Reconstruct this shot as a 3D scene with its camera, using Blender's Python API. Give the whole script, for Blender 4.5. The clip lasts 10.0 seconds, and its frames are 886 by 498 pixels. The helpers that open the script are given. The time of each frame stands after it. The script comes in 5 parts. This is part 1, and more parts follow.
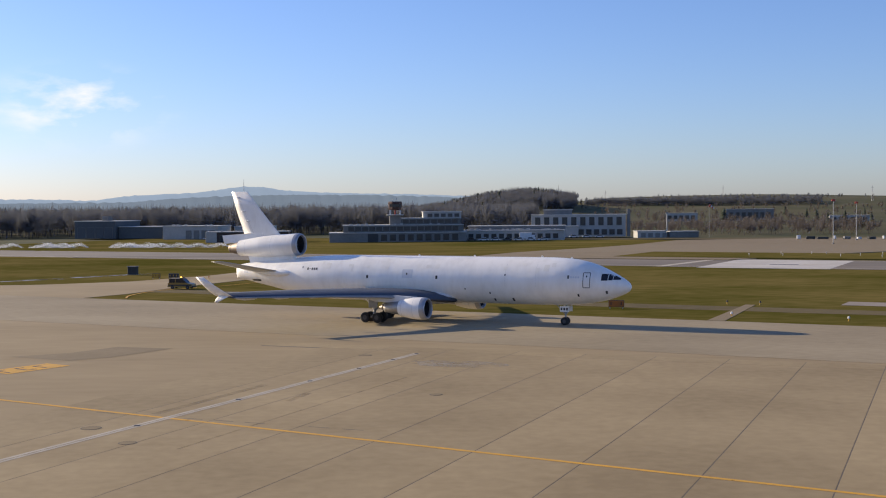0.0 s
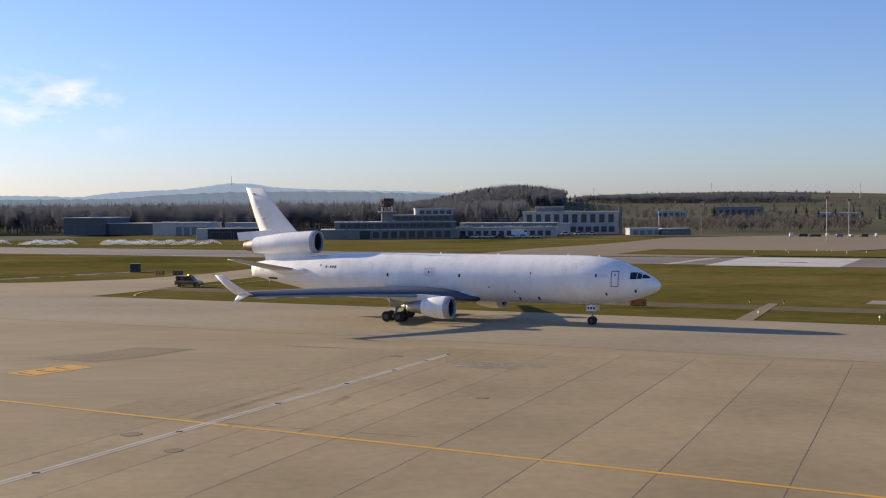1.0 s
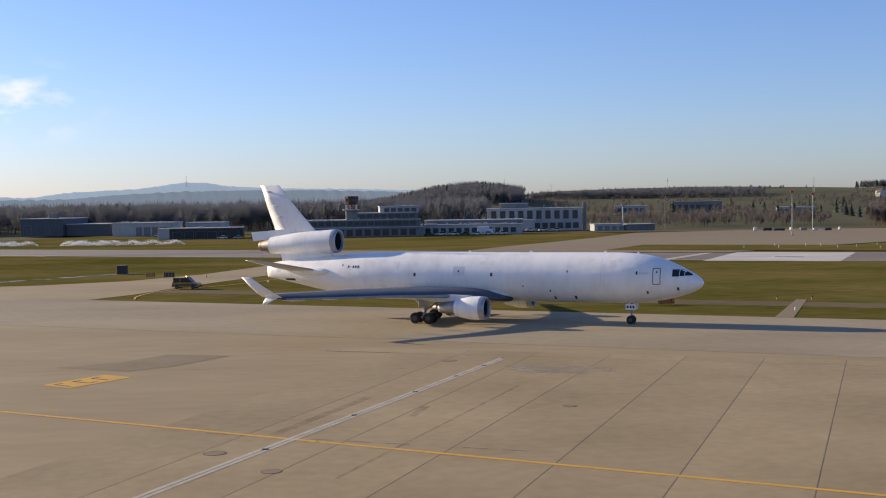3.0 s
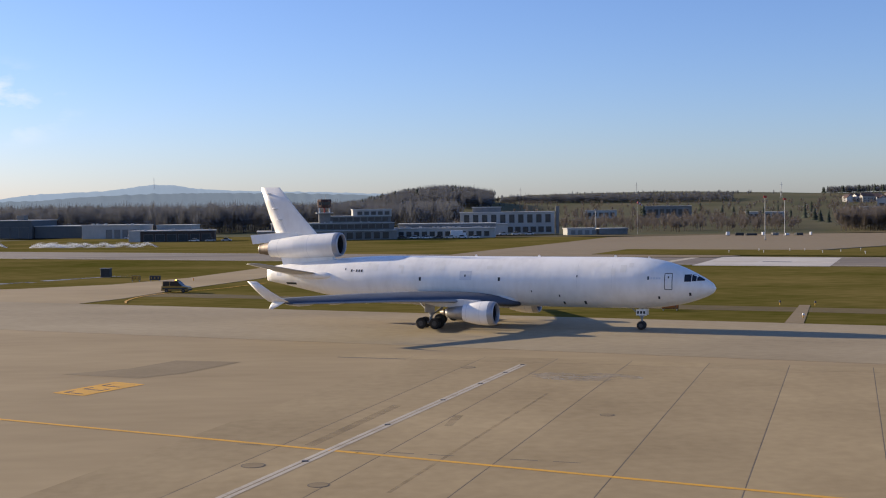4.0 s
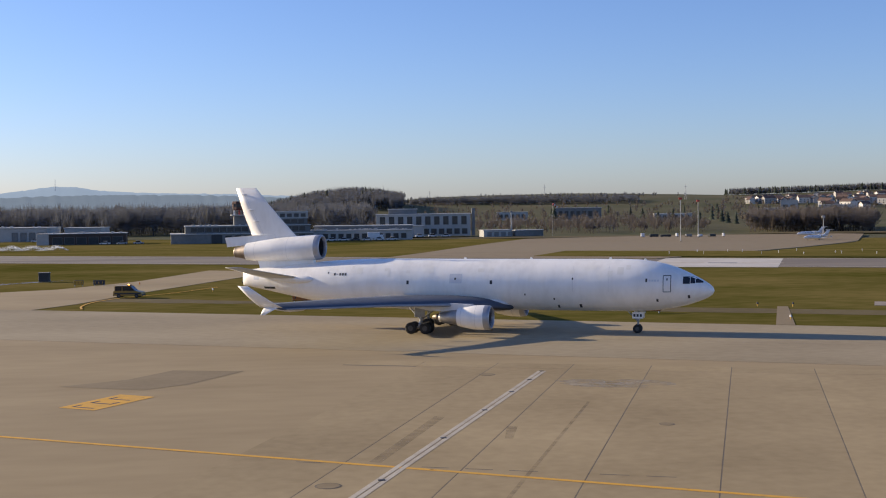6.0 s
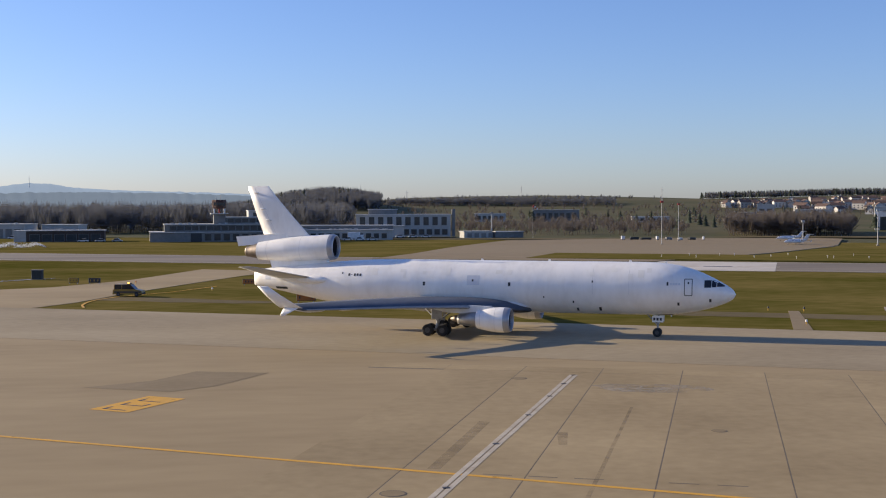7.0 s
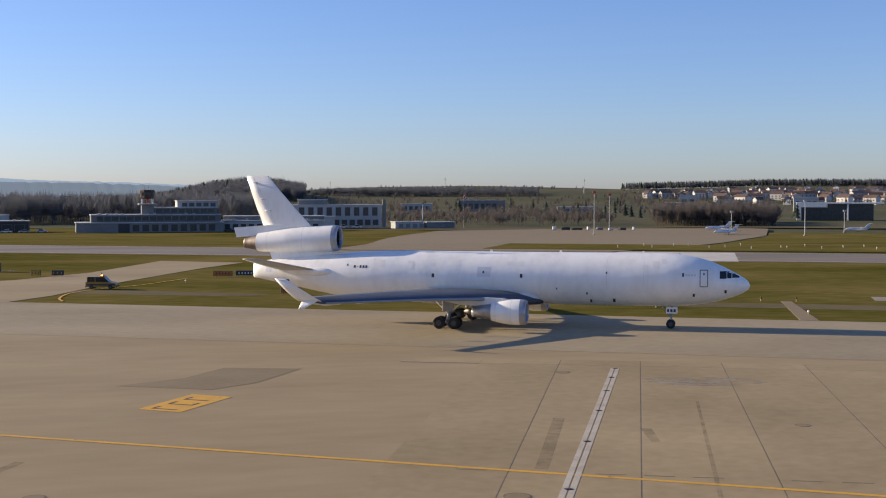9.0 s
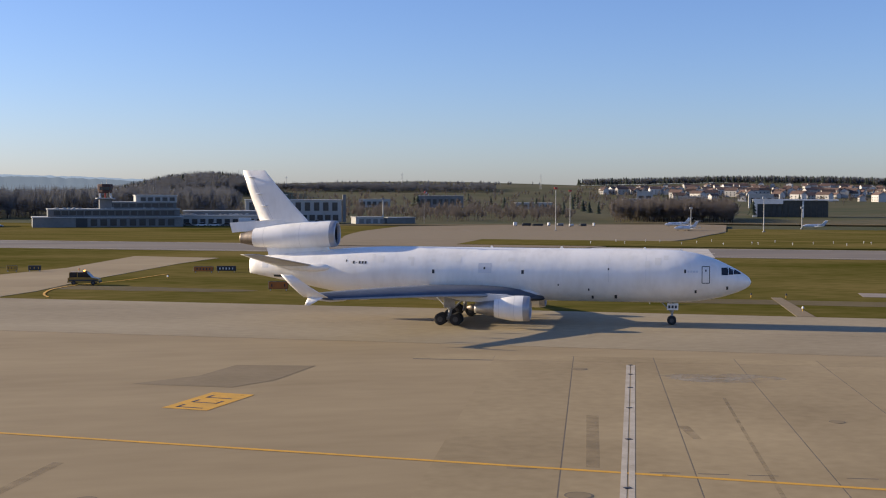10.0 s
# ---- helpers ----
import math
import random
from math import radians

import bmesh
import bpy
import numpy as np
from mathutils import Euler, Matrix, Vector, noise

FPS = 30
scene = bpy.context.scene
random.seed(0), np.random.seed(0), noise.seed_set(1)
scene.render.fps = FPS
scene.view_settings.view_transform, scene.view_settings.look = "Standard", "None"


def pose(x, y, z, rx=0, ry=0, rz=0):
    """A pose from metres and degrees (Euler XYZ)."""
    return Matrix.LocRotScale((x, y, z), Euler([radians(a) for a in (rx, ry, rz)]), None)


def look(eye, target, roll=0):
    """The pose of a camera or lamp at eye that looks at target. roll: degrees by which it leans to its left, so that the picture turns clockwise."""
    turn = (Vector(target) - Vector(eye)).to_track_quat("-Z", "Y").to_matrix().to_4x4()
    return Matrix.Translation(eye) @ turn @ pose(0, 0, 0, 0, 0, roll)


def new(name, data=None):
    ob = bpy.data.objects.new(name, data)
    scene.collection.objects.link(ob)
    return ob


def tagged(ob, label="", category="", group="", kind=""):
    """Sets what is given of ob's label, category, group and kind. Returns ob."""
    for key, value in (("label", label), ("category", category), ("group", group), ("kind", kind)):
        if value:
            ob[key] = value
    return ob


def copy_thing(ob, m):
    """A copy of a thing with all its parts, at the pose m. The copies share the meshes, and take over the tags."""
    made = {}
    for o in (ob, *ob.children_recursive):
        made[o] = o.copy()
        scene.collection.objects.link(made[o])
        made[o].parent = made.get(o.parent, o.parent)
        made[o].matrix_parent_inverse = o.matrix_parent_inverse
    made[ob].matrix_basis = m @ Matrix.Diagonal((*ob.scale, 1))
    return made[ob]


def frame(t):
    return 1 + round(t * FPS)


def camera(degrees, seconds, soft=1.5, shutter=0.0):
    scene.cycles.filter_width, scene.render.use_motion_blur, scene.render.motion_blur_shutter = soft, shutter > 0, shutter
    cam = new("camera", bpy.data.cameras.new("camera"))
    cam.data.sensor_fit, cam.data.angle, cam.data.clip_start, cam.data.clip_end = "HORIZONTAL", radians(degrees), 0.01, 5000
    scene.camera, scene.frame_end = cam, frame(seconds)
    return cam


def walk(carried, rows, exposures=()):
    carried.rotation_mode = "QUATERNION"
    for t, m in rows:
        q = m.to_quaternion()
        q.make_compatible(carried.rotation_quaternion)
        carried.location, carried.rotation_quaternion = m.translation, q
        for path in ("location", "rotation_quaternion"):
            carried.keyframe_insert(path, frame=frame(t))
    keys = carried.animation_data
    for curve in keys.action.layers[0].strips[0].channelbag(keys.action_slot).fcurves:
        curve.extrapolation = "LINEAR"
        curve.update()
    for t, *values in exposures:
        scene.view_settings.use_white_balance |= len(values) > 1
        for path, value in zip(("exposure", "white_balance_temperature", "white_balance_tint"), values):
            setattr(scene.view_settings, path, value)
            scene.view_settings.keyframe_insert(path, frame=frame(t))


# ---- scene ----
cam = camera(39.42, 10.0, soft=1.1)
EYE = 14.95
# seconds, x, y, three turns in degrees
PATH = [
    (0, 23.15, -15.81, 88.069, 0.494, -0.020),
    (0.5, 20.81, -13.97, 88.262, 0.142, -0.170),
    (1, 18.56, -12.22, 87.925, 0.414, -0.624),
    (1.5, 16.22, -10.53, 87.789, 0.114, -1.020),
    (2, 13.97, -8.93, 87.809, 0.268, -1.566),
    (2.5, 11.63, -7.36, 87.737, 0.663, -2.166),
    (4, 4.79, -2.91, 87.929, 0.671, -4.222),
    (4.5, 2.41, -1.44, 87.752, 0.183, -5.296),
    (5, -0.00, -0.00, 87.622, 0.070, -6.446),
    (5.5, -2.27, 1.37, 87.697, 0.415, -7.644),
    (6, -4.64, 2.72, 87.971, 0.718, -8.588),
    (7.5, -11.64, 6.58, 87.926, -0.139, -10.504),
    (8, -14.05, 7.82, 87.597, -0.019, -11.658),
    (8.5, -16.40, 8.98, 87.507, 0.108, -12.752),
    (9, -18.86, 10.14, 87.549, 0.061, -13.433),
    (9.5, -21.23, 11.22, 87.493, 0.078, -14.293),
    (10, -23.71, 12.30, 87.342, -0.156, -15.514),
]
walk(cam, [(t, pose(x, y, EYE, a, b, c)) for t, x, y, a, b, c in PATH])

# ---- light ----
SUN_AZ, SUN_EL = 62.0, 16.5
scene.view_settings.exposure = 0.54
world = bpy.data.worlds.new("world")
scene.world = world
world.use_nodes = True
wn, wl = world.node_tree.nodes, world.node_tree.links
sky = wn.new("ShaderNodeTexSky")
sky.sky_type, sky.sun_disc = "NISHITA", False
sky.sun_elevation, sky.sun_rotation = radians(SUN_EL), radians(-SUN_AZ)
sky.altitude, sky.air_density, sky.dust_density, sky.ozone_density = 450, 1.0, 0.65, 3.8
tint = wn.new("ShaderNodeMix")
tint.data_type, tint.blend_type = "RGBA", "MULTIPLY"
tint.inputs[0].default_value, tint.inputs[7].default_value = 1.0, (0.965, 0.965, 1.25, 1)
wl.new(sky.outputs[0], tint.inputs[6])
# thin drifting cloud low in the sky on the sunny side
wc, wm = wn.new("ShaderNodeTexCoord"), wn.new("ShaderNodeMapping")
wm.vector_type = "TEXTURE"
wm.inputs["Location"].default_value = (-0.280, 0.955, 0.080)
wm.inputs["Scale"].default_value = (0.085, 0.5, 0.040)
wl.new(wc.outputs["Generated"], wm.inputs[0])
wlen = wn.new("ShaderNodeVectorMath")
wlen.operation = "LENGTH"
wl.new(wm.outputs[0], wlen.inputs[0])
wfall = wn.new("ShaderNodeMapRange")
wfall.interpolation_type = "SMOOTHSTEP"
wfall.inputs["From Min"].default_value, wfall.inputs["From Max"].default_value = 1.0, 0.1
wl.new(wlen.outputs["Value"], wfall.inputs[0])
ws, wz = wn.new("ShaderNodeMapping"), wn.new("ShaderNodeTexNoise")
ws.inputs["Scale"].default_value = (1, 1, 2.6)
wl.new(wc.outputs["Generated"], ws.inputs[0])
wl.new(ws.outputs[0], wz.inputs["Vector"])
wz.inputs["Scale"].default_value, wz.inputs["Detail"].default_value, wz.inputs["Roughness"].default_value = 17.0, 6.0, 0.55
wr = wn.new("ShaderNodeMapRange")
wr.inputs["From Min"].default_value, wr.inputs["From Max"].default_value = 0.46, 0.66
wl.new(wz.outputs[0], wr.inputs[0])
wk = wn.new("ShaderNodeMath")
wk.operation = "MULTIPLY"
wl.new(wfall.outputs[0], wk.inputs[0])
wl.new(wr.outputs[0], wk.inputs[1])
wmix = wn.new("ShaderNodeMix")
wmix.data_type = "RGBA"
wmix.inputs[7].default_value = (7.6, 7.4, 7.2, 1)
wl.new(wk.outputs[0], wmix.inputs[0])
wl.new(tint.outputs[2], wmix.inputs[6])
wl.new(wmix.outputs[2], wn["Background"].inputs[0])
wn["Background"].inputs[1].default_value = 0.095
sun_data = bpy.data.lights.new("sun", "SUN")
sun_data.energy, sun_data.angle, sun_data.color = 5.0, radians(0.53), (1.0, 0.845, 0.625)
sun = new("sun", sun_data)
sun_from = Vector((-math.sin(radians(SUN_AZ)) * math.cos(radians(SUN_EL)), math.cos(radians(SUN_AZ)) * math.cos(radians(SUN_EL)), math.sin(radians(SUN_EL))))
sun.matrix_world = look(sun_from * 300, (0, 0, 0))


# ---- materials ----
def material(name, col, col2=None, rough=0.7, metal=0.0, scale=1.0, fine=None, bump=0.0, random_value=0.0, stretch=(1, 1, 1), low=0.35, high=0.65, spec=0.5, detail=6.0, island=0.0, turn=0.0):
    """Two colours mixed by noise at two sizes; scale in features per metre."""
    m = bpy.data.materials.new(name)
    m.use_nodes = True
    n, l = m.node_tree.nodes, m.node_tree.links
    b = n["Principled BSDF"]
    b.inputs["Roughness"].default_value, b.inputs["Metallic"].default_value = rough, metal
    b.inputs["Specular IOR Level"].default_value = spec
    b.inputs["Base Color"].default_value = (*col, 1)
    if col2 is None:
        return m
    tc = n.new("ShaderNodeTexCoord")
    mp = n.new("ShaderNodeMapping")
    mp.inputs["Scale"].default_value = stretch
    mp.inputs["Rotation"].default_value = (0, 0, radians(turn))
    l.new(tc.outputs["Object"], mp.inputs[0])
    big, small = n.new("ShaderNodeTexNoise"), n.new("ShaderNodeTexNoise")
    for node, s in ((big, scale), (small, fine or scale * 9)):
        node.inputs["Scale"].default_value, node.inputs["Detail"].default_value = s, detail
        l.new(mp.outputs[0], node.inputs["Vector"])
    mix = n.new("ShaderNodeMath")
    mix.operation, mix.inputs[1].default_value = "MULTIPLY_ADD", 0.65
    half = n.new("ShaderNodeMath")
    half.operation, half.inputs[1].default_value = "MULTIPLY", 0.35
    l.new(small.outputs[0], half.inputs[0])
    l.new(big.outputs[0], mix.inputs[0])
    l.new(half.outputs[0], mix.inputs[2])
    ramp = n.new("ShaderNodeMapRange")
    ramp.inputs["From Min"].default_value, ramp.inputs["From Max"].default_value = low, high
    l.new(mix.outputs[0], ramp.inputs[0])
    cm = n.new("ShaderNodeMix")
    cm.data_type = "RGBA"
    cm.inputs[6].default_value, cm.inputs[7].default_value = (*col, 1), (*col2, 1)
    l.new(ramp.outputs[0], cm.inputs[0])
    out = cm.outputs[2]
    if random_value or island:
        src = n.new("ShaderNodeObjectInfo").outputs["Random"] if random_value else n.new("ShaderNodeNewGeometry").outputs["Random Per Island"]
        amount = random_value or island
        rr = n.new("ShaderNodeMapRange")
        rr.inputs["To Min"].default_value, rr.inputs["To Max"].default_value = 1 - amount, 1 + amount
        l.new(src, rr.inputs[0])
        hsv = n.new("ShaderNodeHueSaturation")
        l.new(rr.outputs[0], hsv.inputs["Value"])
        l.new(out, hsv.inputs["Color"])
        out = hsv.outputs[0]
    l.new(out, b.inputs["Base Color"])
    if bump:
        bp = n.new("ShaderNodeBump")
        bp.inputs["Strength"].default_value, bp.inputs["Distance"].default_value = 0.5, bump
        l.new(mix.outputs[0], bp.inputs["Height"])
        l.new(bp.outputs[0], b.inputs["Normal"])
    return m


M = dict(
    concrete=material("concrete", (0.262, 0.191, 0.099), (0.385, 0.291, 0.160), 0.85, scale=0.06, fine=0.55, bump=0.004, stretch=(0.32, 1, 1), turn=26, low=0.3, high=0.7, spec=0.22),
    concrete_light=material("concrete_light", (0.256, 0.199, 0.118), (0.380, 0.305, 0.191), 0.85, scale=0.05, fine=1.3, stretch=(0.5, 1, 1), turn=28, spec=0.22),
    concrete_dark=material("concrete_dark", (0.219, 0.164, 0.089), (0.266, 0.200, 0.114), 0.85, scale=0.15, fine=1.2, spec=0.22),
    asphalt=material("asphalt", (0.129, 0.101, 0.071), (0.219, 0.174, 0.125), 0.85, scale=0.05, fine=0.35, stretch=(0.12, 1, 1), turn=28),
    grass=material("grass", (0.074, 0.072, 0.012), (0.20, 0.150, 0.052), 0.95, scale=0.03, fine=0.4, stretch=(0.55, 1, 1), turn=28, bump=0.05, spec=0.0),
    dry_grass=material("dry_grass", (0.11, 0.085, 0.04), (0.17, 0.13, 0.06), 0.95, scale=0.05, fine=0.5, spec=0.1),
    field=material("field", (0.066, 0.072, 0.028), (0.13, 0.108, 0.055), 0.95, scale=0.004, fine=0.03, spec=0.1),
    track=material("track", (0.25, 0.20, 0.15), (0.33, 0.27, 0.21), 0.9, scale=0.1, fine=1.0),
    pale_slab=material("pale_runway_slab", (0.56, 0.51, 0.44), (0.46, 0.41, 0.35), 0.85, scale=0.1, fine=0.6),
    slab=material("concrete_slab", (0.273, 0.201, 0.104), (0.385, 0.291, 0.158), 0.85, scale=0.07, fine=1.0, bump=0.004, random_value=0.07, spec=0.22),
    puddle=material("wet_ground", (0.30, 0.28, 0.25), (0.12, 0.11, 0.08), 0.45, scale=0.15, fine=1.0),
    joint=material("joint", (0.106, 0.085, 0.060), (0.169, 0.135, 0.094), 0.9, scale=0.4),
    yellow=material("yellow_paint", (0.72, 0.36, 0.02), (0.55, 0.30, 0.04), 0.75, scale=0.5, fine=4),
    white_line=material("white_line", (0.55, 0.48, 0.37), (0.40, 0.33, 0.24), 0.8, scale=0.6, fine=5),
    skin=material("aircraft_white", (0.95, 0.91, 0.84), (0.80, 0.755, 0.68), 0.42, scale=0.35, fine=1.6, stretch=(1.2, 1, 0.4), low=0.45, high=0.75),
    skin_dirty=material("aircraft_belly", (0.78, 0.765, 0.74), (0.62, 0.60, 0.57), 0.4, scale=0.3, fine=1.8, stretch=(1.6, 1, 0.4)),
    # blue in this grey stands for reflected sky, put into the base colour
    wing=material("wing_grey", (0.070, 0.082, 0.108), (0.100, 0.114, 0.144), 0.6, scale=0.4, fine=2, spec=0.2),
    slat=material("slat_grey", (0.24, 0.25, 0.27), (0.30, 0.31, 0.33), 0.35, scale=0.5, fine=3),
    metal=material("bare_metal", (0.50, 0.48, 0.45), (0.38, 0.36, 0.34), 0.5, 0.8, scale=1.5),
    hot_metal=material("exhaust_metal", (0.38, 0.31, 0.25), (0.22, 0.19, 0.16), 0.55, 1.0, scale=1.5),
    lip=material("inlet_lip", (0.46, 0.46, 0.47), (0.38, 0.38, 0.40), 0.4, 0.5, scale=2.0),
    dark=material("dark_inlet", (0.02, 0.02, 0.022), (0.035, 0.035, 0.04), 0.6, scale=2.0),
    tyre=material("tyre_rubber", (0.018, 0.017, 0.016), (0.035, 0.032, 0.03), 0.85, scale=4.0),
    hub=material("wheel_hub", (0.12, 0.115, 0.11), (0.07, 0.065, 0.06), 0.6, 0.3, scale=6.0),
    strut=material("gear_grey", (0.42, 0.42, 0.41), (0.28, 0.27, 0.26), 0.5, scale=2.0),
    glass=material("cockpit_glass", (0.015, 0.018, 0.022), (0.03, 0.03, 0.035), 0.08, scale=1.0),
    black=material("black_mark", (0.03, 0.03, 0.032), (0.05, 0.05, 0.05), 0.6, scale=3.0),
    grey_mark=material("grey_mark", (0.66, 0.66, 0.67), (0.72, 0.72, 0.72), 0.6, scale=2.0),
    seam=material("panel_seam", (0.66, 0.64, 0.60), (0.74, 0.71, 0.66), 0.5, scale=2.0),
    van_yellow=material("van_yellow", (0.36, 0.21, 0.03), (0.28, 0.16, 0.03), 0.35, scale=1.0),
    orange=material("orange_panel", (0.50, 0.15, 0.02), (0.38, 0.13, 0.03), 0.6, scale=1.5),
    sign_yellow=material("sign_yellow", (0.55, 0.30, 0.03), (0.45, 0.25, 0.03), 0.5, scale=2.0),
    plaster=material("pale_plaster", (0.476, 0.459, 0.426), (0.369, 0.357, 0.328), 0.85, scale=0.12, fine=0.8),
    plaster_grey=material("grey_plaster", (0.25, 0.24, 0.225), (0.17, 0.165, 0.155), 0.85, scale=0.12, fine=0.8),
    cladding=material("blue_grey_cladding", (0.155, 0.155, 0.145), (0.11, 0.112, 0.108), 0.6, scale=0.1, fine=0.8),
    roof_grey=material("roof_grey", (0.60, 0.58, 0.54), (0.45, 0.44, 0.41), 0.85, scale=0.12),
    window=material("window_glass", (0.03, 0.038, 0.045), (0.05, 0.06, 0.068), 0.15, scale=0.5),
    brick_red=material("red_brown_cab", (0.10, 0.045, 0.035), (0.07, 0.035, 0.030), 0.6, scale=0.6),
    brown=material("brown_cladding", (0.075, 0.05, 0.038), (0.055, 0.038, 0.03), 0.8, scale=0.4),
    house_white=material("house_render", (0.55, 0.52, 0.48), (0.38, 0.36, 0.33), 0.85, scale=0.05, random_value=0.35),
    roof_red=material("house_roof", (0.13, 0.075, 0.055), (0.085, 0.06, 0.05), 0.85, scale=0.2, random_value=0.4),
    bark=material("bark", (0.05, 0.038, 0.028), (0.08, 0.06, 0.045), 0.9, scale=1.0),
    # pale grey-blue of the twigs stands for distance haze, put into the colour
    bare_wood=material("bare_wood", (0.128, 0.130, 0.138), (0.165, 0.165, 0.170), 0.95, scale=0.02, fine=0.3, island=0.06, spec=0.05),
    bush=material("brown_bush", (0.125, 0.108, 0.097), (0.165, 0.142, 0.125), 0.95, scale=0.05, fine=0.5, island=0.1, spec=0.05),
    conifer=material("conifer_green", (0.075, 0.090, 0.072), (0.11, 0.125, 0.09), 0.95, scale=0.1, fine=0.8, island=0.3, spec=0.05),
    mast=material("mast_grey", (0.45, 0.45, 0.44), (0.36, 0.36, 0.35), 0.6, scale=0.5),
    red=material("signal_red", (0.40, 0.04, 0.025), (0.30, 0.04, 0.03), 0.5, scale=1.0),
    box_dark=material("equipment_dark", (0.03, 0.032, 0.03), (0.05, 0.05, 0.048), 0.7, scale=1.0),
    white_box=material("white_panel", (0.75, 0.74, 0.72), (0.62, 0.61, 0.6), 0.5, scale=1.0),
    jet_white=material("jet_white", (0.78, 0.78, 0.78), (0.66, 0.66, 0.67), 0.35, scale=0.4),
)


# sprinkler water: white droplets with much air between them
M["spray"] = material("water_spray", (0.85, 0.86, 0.88), (0.95, 0.95, 0.95), 0.3, scale=1.0)


def porous(m, share=0.4, air=0.0):
    """Leafless twigs let light through: a part of it passes."""
    n, l = m.node_tree.nodes, m.node_tree.links
    b = n["Principled BSDF"]
    t, mx = n.new("ShaderNodeBsdfTranslucent"), n.new("ShaderNodeMixShader")
    l.new(b.inputs["Base Color"].links[0].from_socket, t.inputs[0])
    mx.inputs[0].default_value = share
    l.new(b.outputs[0], mx.inputs[1])
    l.new(t.outputs[0], mx.inputs[2])
    l.new(mx.outputs[0], n["Material Output"].inputs[0])
    if air:
        # thin twigs leave gaps too small to model
        tr, m2 = n.new("ShaderNodeBsdfTransparent"), n.new("ShaderNodeMixShader")
        m2.inputs[0].default_value = air
        l.new(mx.outputs[0], m2.inputs[1])
        l.new(tr.outputs[0], m2.inputs[2])
        l.new(m2.outputs[0], n["Material Output"].inputs[0])


def ragged(m, scale, low, high, most):
    """Wear with holes: the surface below shows through."""
    n, l = m.node_tree.nodes, m.node_tree.links
    tc, no, mr = n.new("ShaderNodeTexCoord"), n.new("ShaderNodeTexNoise"), n.new("ShaderNodeMapRange")
    no.inputs["Scale"].default_value, no.inputs["Detail"].default_value = scale, 5.0
    mr.inputs["From Min"].default_value, mr.inputs["From Max"].default_value, mr.inputs["To Max"].default_value = low, high, most
    l.new(tc.outputs["Object"], no.inputs["Vector"])
    l.new(no.outputs[0], mr.inputs[0])
    l.new(mr.outputs[0], n["Principled BSDF"].inputs["Alpha"])
    return m


M["pale_wear"] = ragged(material("pale_wear", (0.42, 0.35, 0.25), (0.34, 0.28, 0.19), 0.85, scale=0.3, fine=2.0), 0.35, 0.35, 0.65, 0.7)
M["stain"] = ragged(material("dark_stain", (0.15, 0.11, 0.065), (0.19, 0.14, 0.085), 0.9, scale=0.3, fine=2.0), 0.8, 0.25, 0.75, 0.38)
ragged(M["puddle"], 0.22, 0.44, 0.6, 1.0)
ragged(M["yellow"], 1.1, 0.2, 0.36, 1.0)
ragged(M["white_line"], 0.9, 0.12, 0.36, 0.95)
M["skin_patch"] = material("aircraft_patch", (0.82, 0.78, 0.70), (0.88, 0.84, 0.76), 0.45, scale=0.6, fine=3)
M["tail_grey"] = material("tail_grey", (0.52, 0.515, 0.50), (0.42, 0.41, 0.40), 0.4, scale=0.5, fine=3)
M["hangar_blue"] = material("hangar_blue", (0.09, 0.10, 0.105), (0.07, 0.08, 0.085), 0.7, scale=0.1, fine=0.8)
for key in ("bare_wood", "bush", "conifer", "spray"):
    porous(M[key], {"bare_wood": 0.36, "spray": 0.7}.get(key, 0.5), 0.5 if key in ("bare_wood", "bush") else 0.0)


def glow(name, col, strength):
    m = bpy.data.materials.new(name)
    m.use_nodes = True
    b = m.node_tree.nodes["Principled BSDF"]
    b.inputs["Base Color"].default_value = (*col, 1)
    b.inputs["Emission Color"].default_value = (*col, 1)
    b.inputs["Emission Strength"].default_value = strength
    return m


def polish(m, coat, wave, size):
    """A clear coat over slightly wavy sheet metal."""
    n, l = m.node_tree.nodes, m.node_tree.links
    b = n["Principled BSDF"]
    b.inputs["Coat Weight"].default_value, b.inputs["Coat Roughness"].default_value = coat, 0.1
    tc, no, bp = n.new("ShaderNodeTexCoord"), n.new("ShaderNodeTexNoise"), n.new("ShaderNodeBump")
    no.inputs["Scale"].default_value, no.inputs["Detail"].default_value = size, 2.0
    bp.inputs["Strength"].default_value, bp.inputs["Distance"].default_value = 1.0, wave
    l.new(tc.outputs["Object"], no.inputs["Vector"])
    l.new(no.outputs[0], bp.inputs["Height"])
    l.new(bp.outputs[0], b.inputs["Normal"])
    l.new(bp.outputs[0], b.inputs["Coat Normal"])


polish(M["skin"], 0.4, 0.055, 0.45)
polish(M["jet_white"], 0.5, 0.02, 1.0)
M["beacon"] = glow("beacon_light", (1.0, 0.35, 0.05), 6.0)
M["lamp"] = glow("white_lamp", (1.0, 0.95, 0.85), 5.0)


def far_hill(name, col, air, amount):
    """A far wooded ridge; air: the haze before it, painted in as glow."""
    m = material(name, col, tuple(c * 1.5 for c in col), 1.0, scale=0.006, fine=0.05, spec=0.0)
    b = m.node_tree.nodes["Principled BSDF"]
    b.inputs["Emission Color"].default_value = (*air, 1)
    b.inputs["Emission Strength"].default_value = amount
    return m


# distance haze is put into these bluish base colours and their glow
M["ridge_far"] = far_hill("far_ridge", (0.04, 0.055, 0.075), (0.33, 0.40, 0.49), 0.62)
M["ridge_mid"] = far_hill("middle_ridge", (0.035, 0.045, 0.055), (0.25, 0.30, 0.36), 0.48)

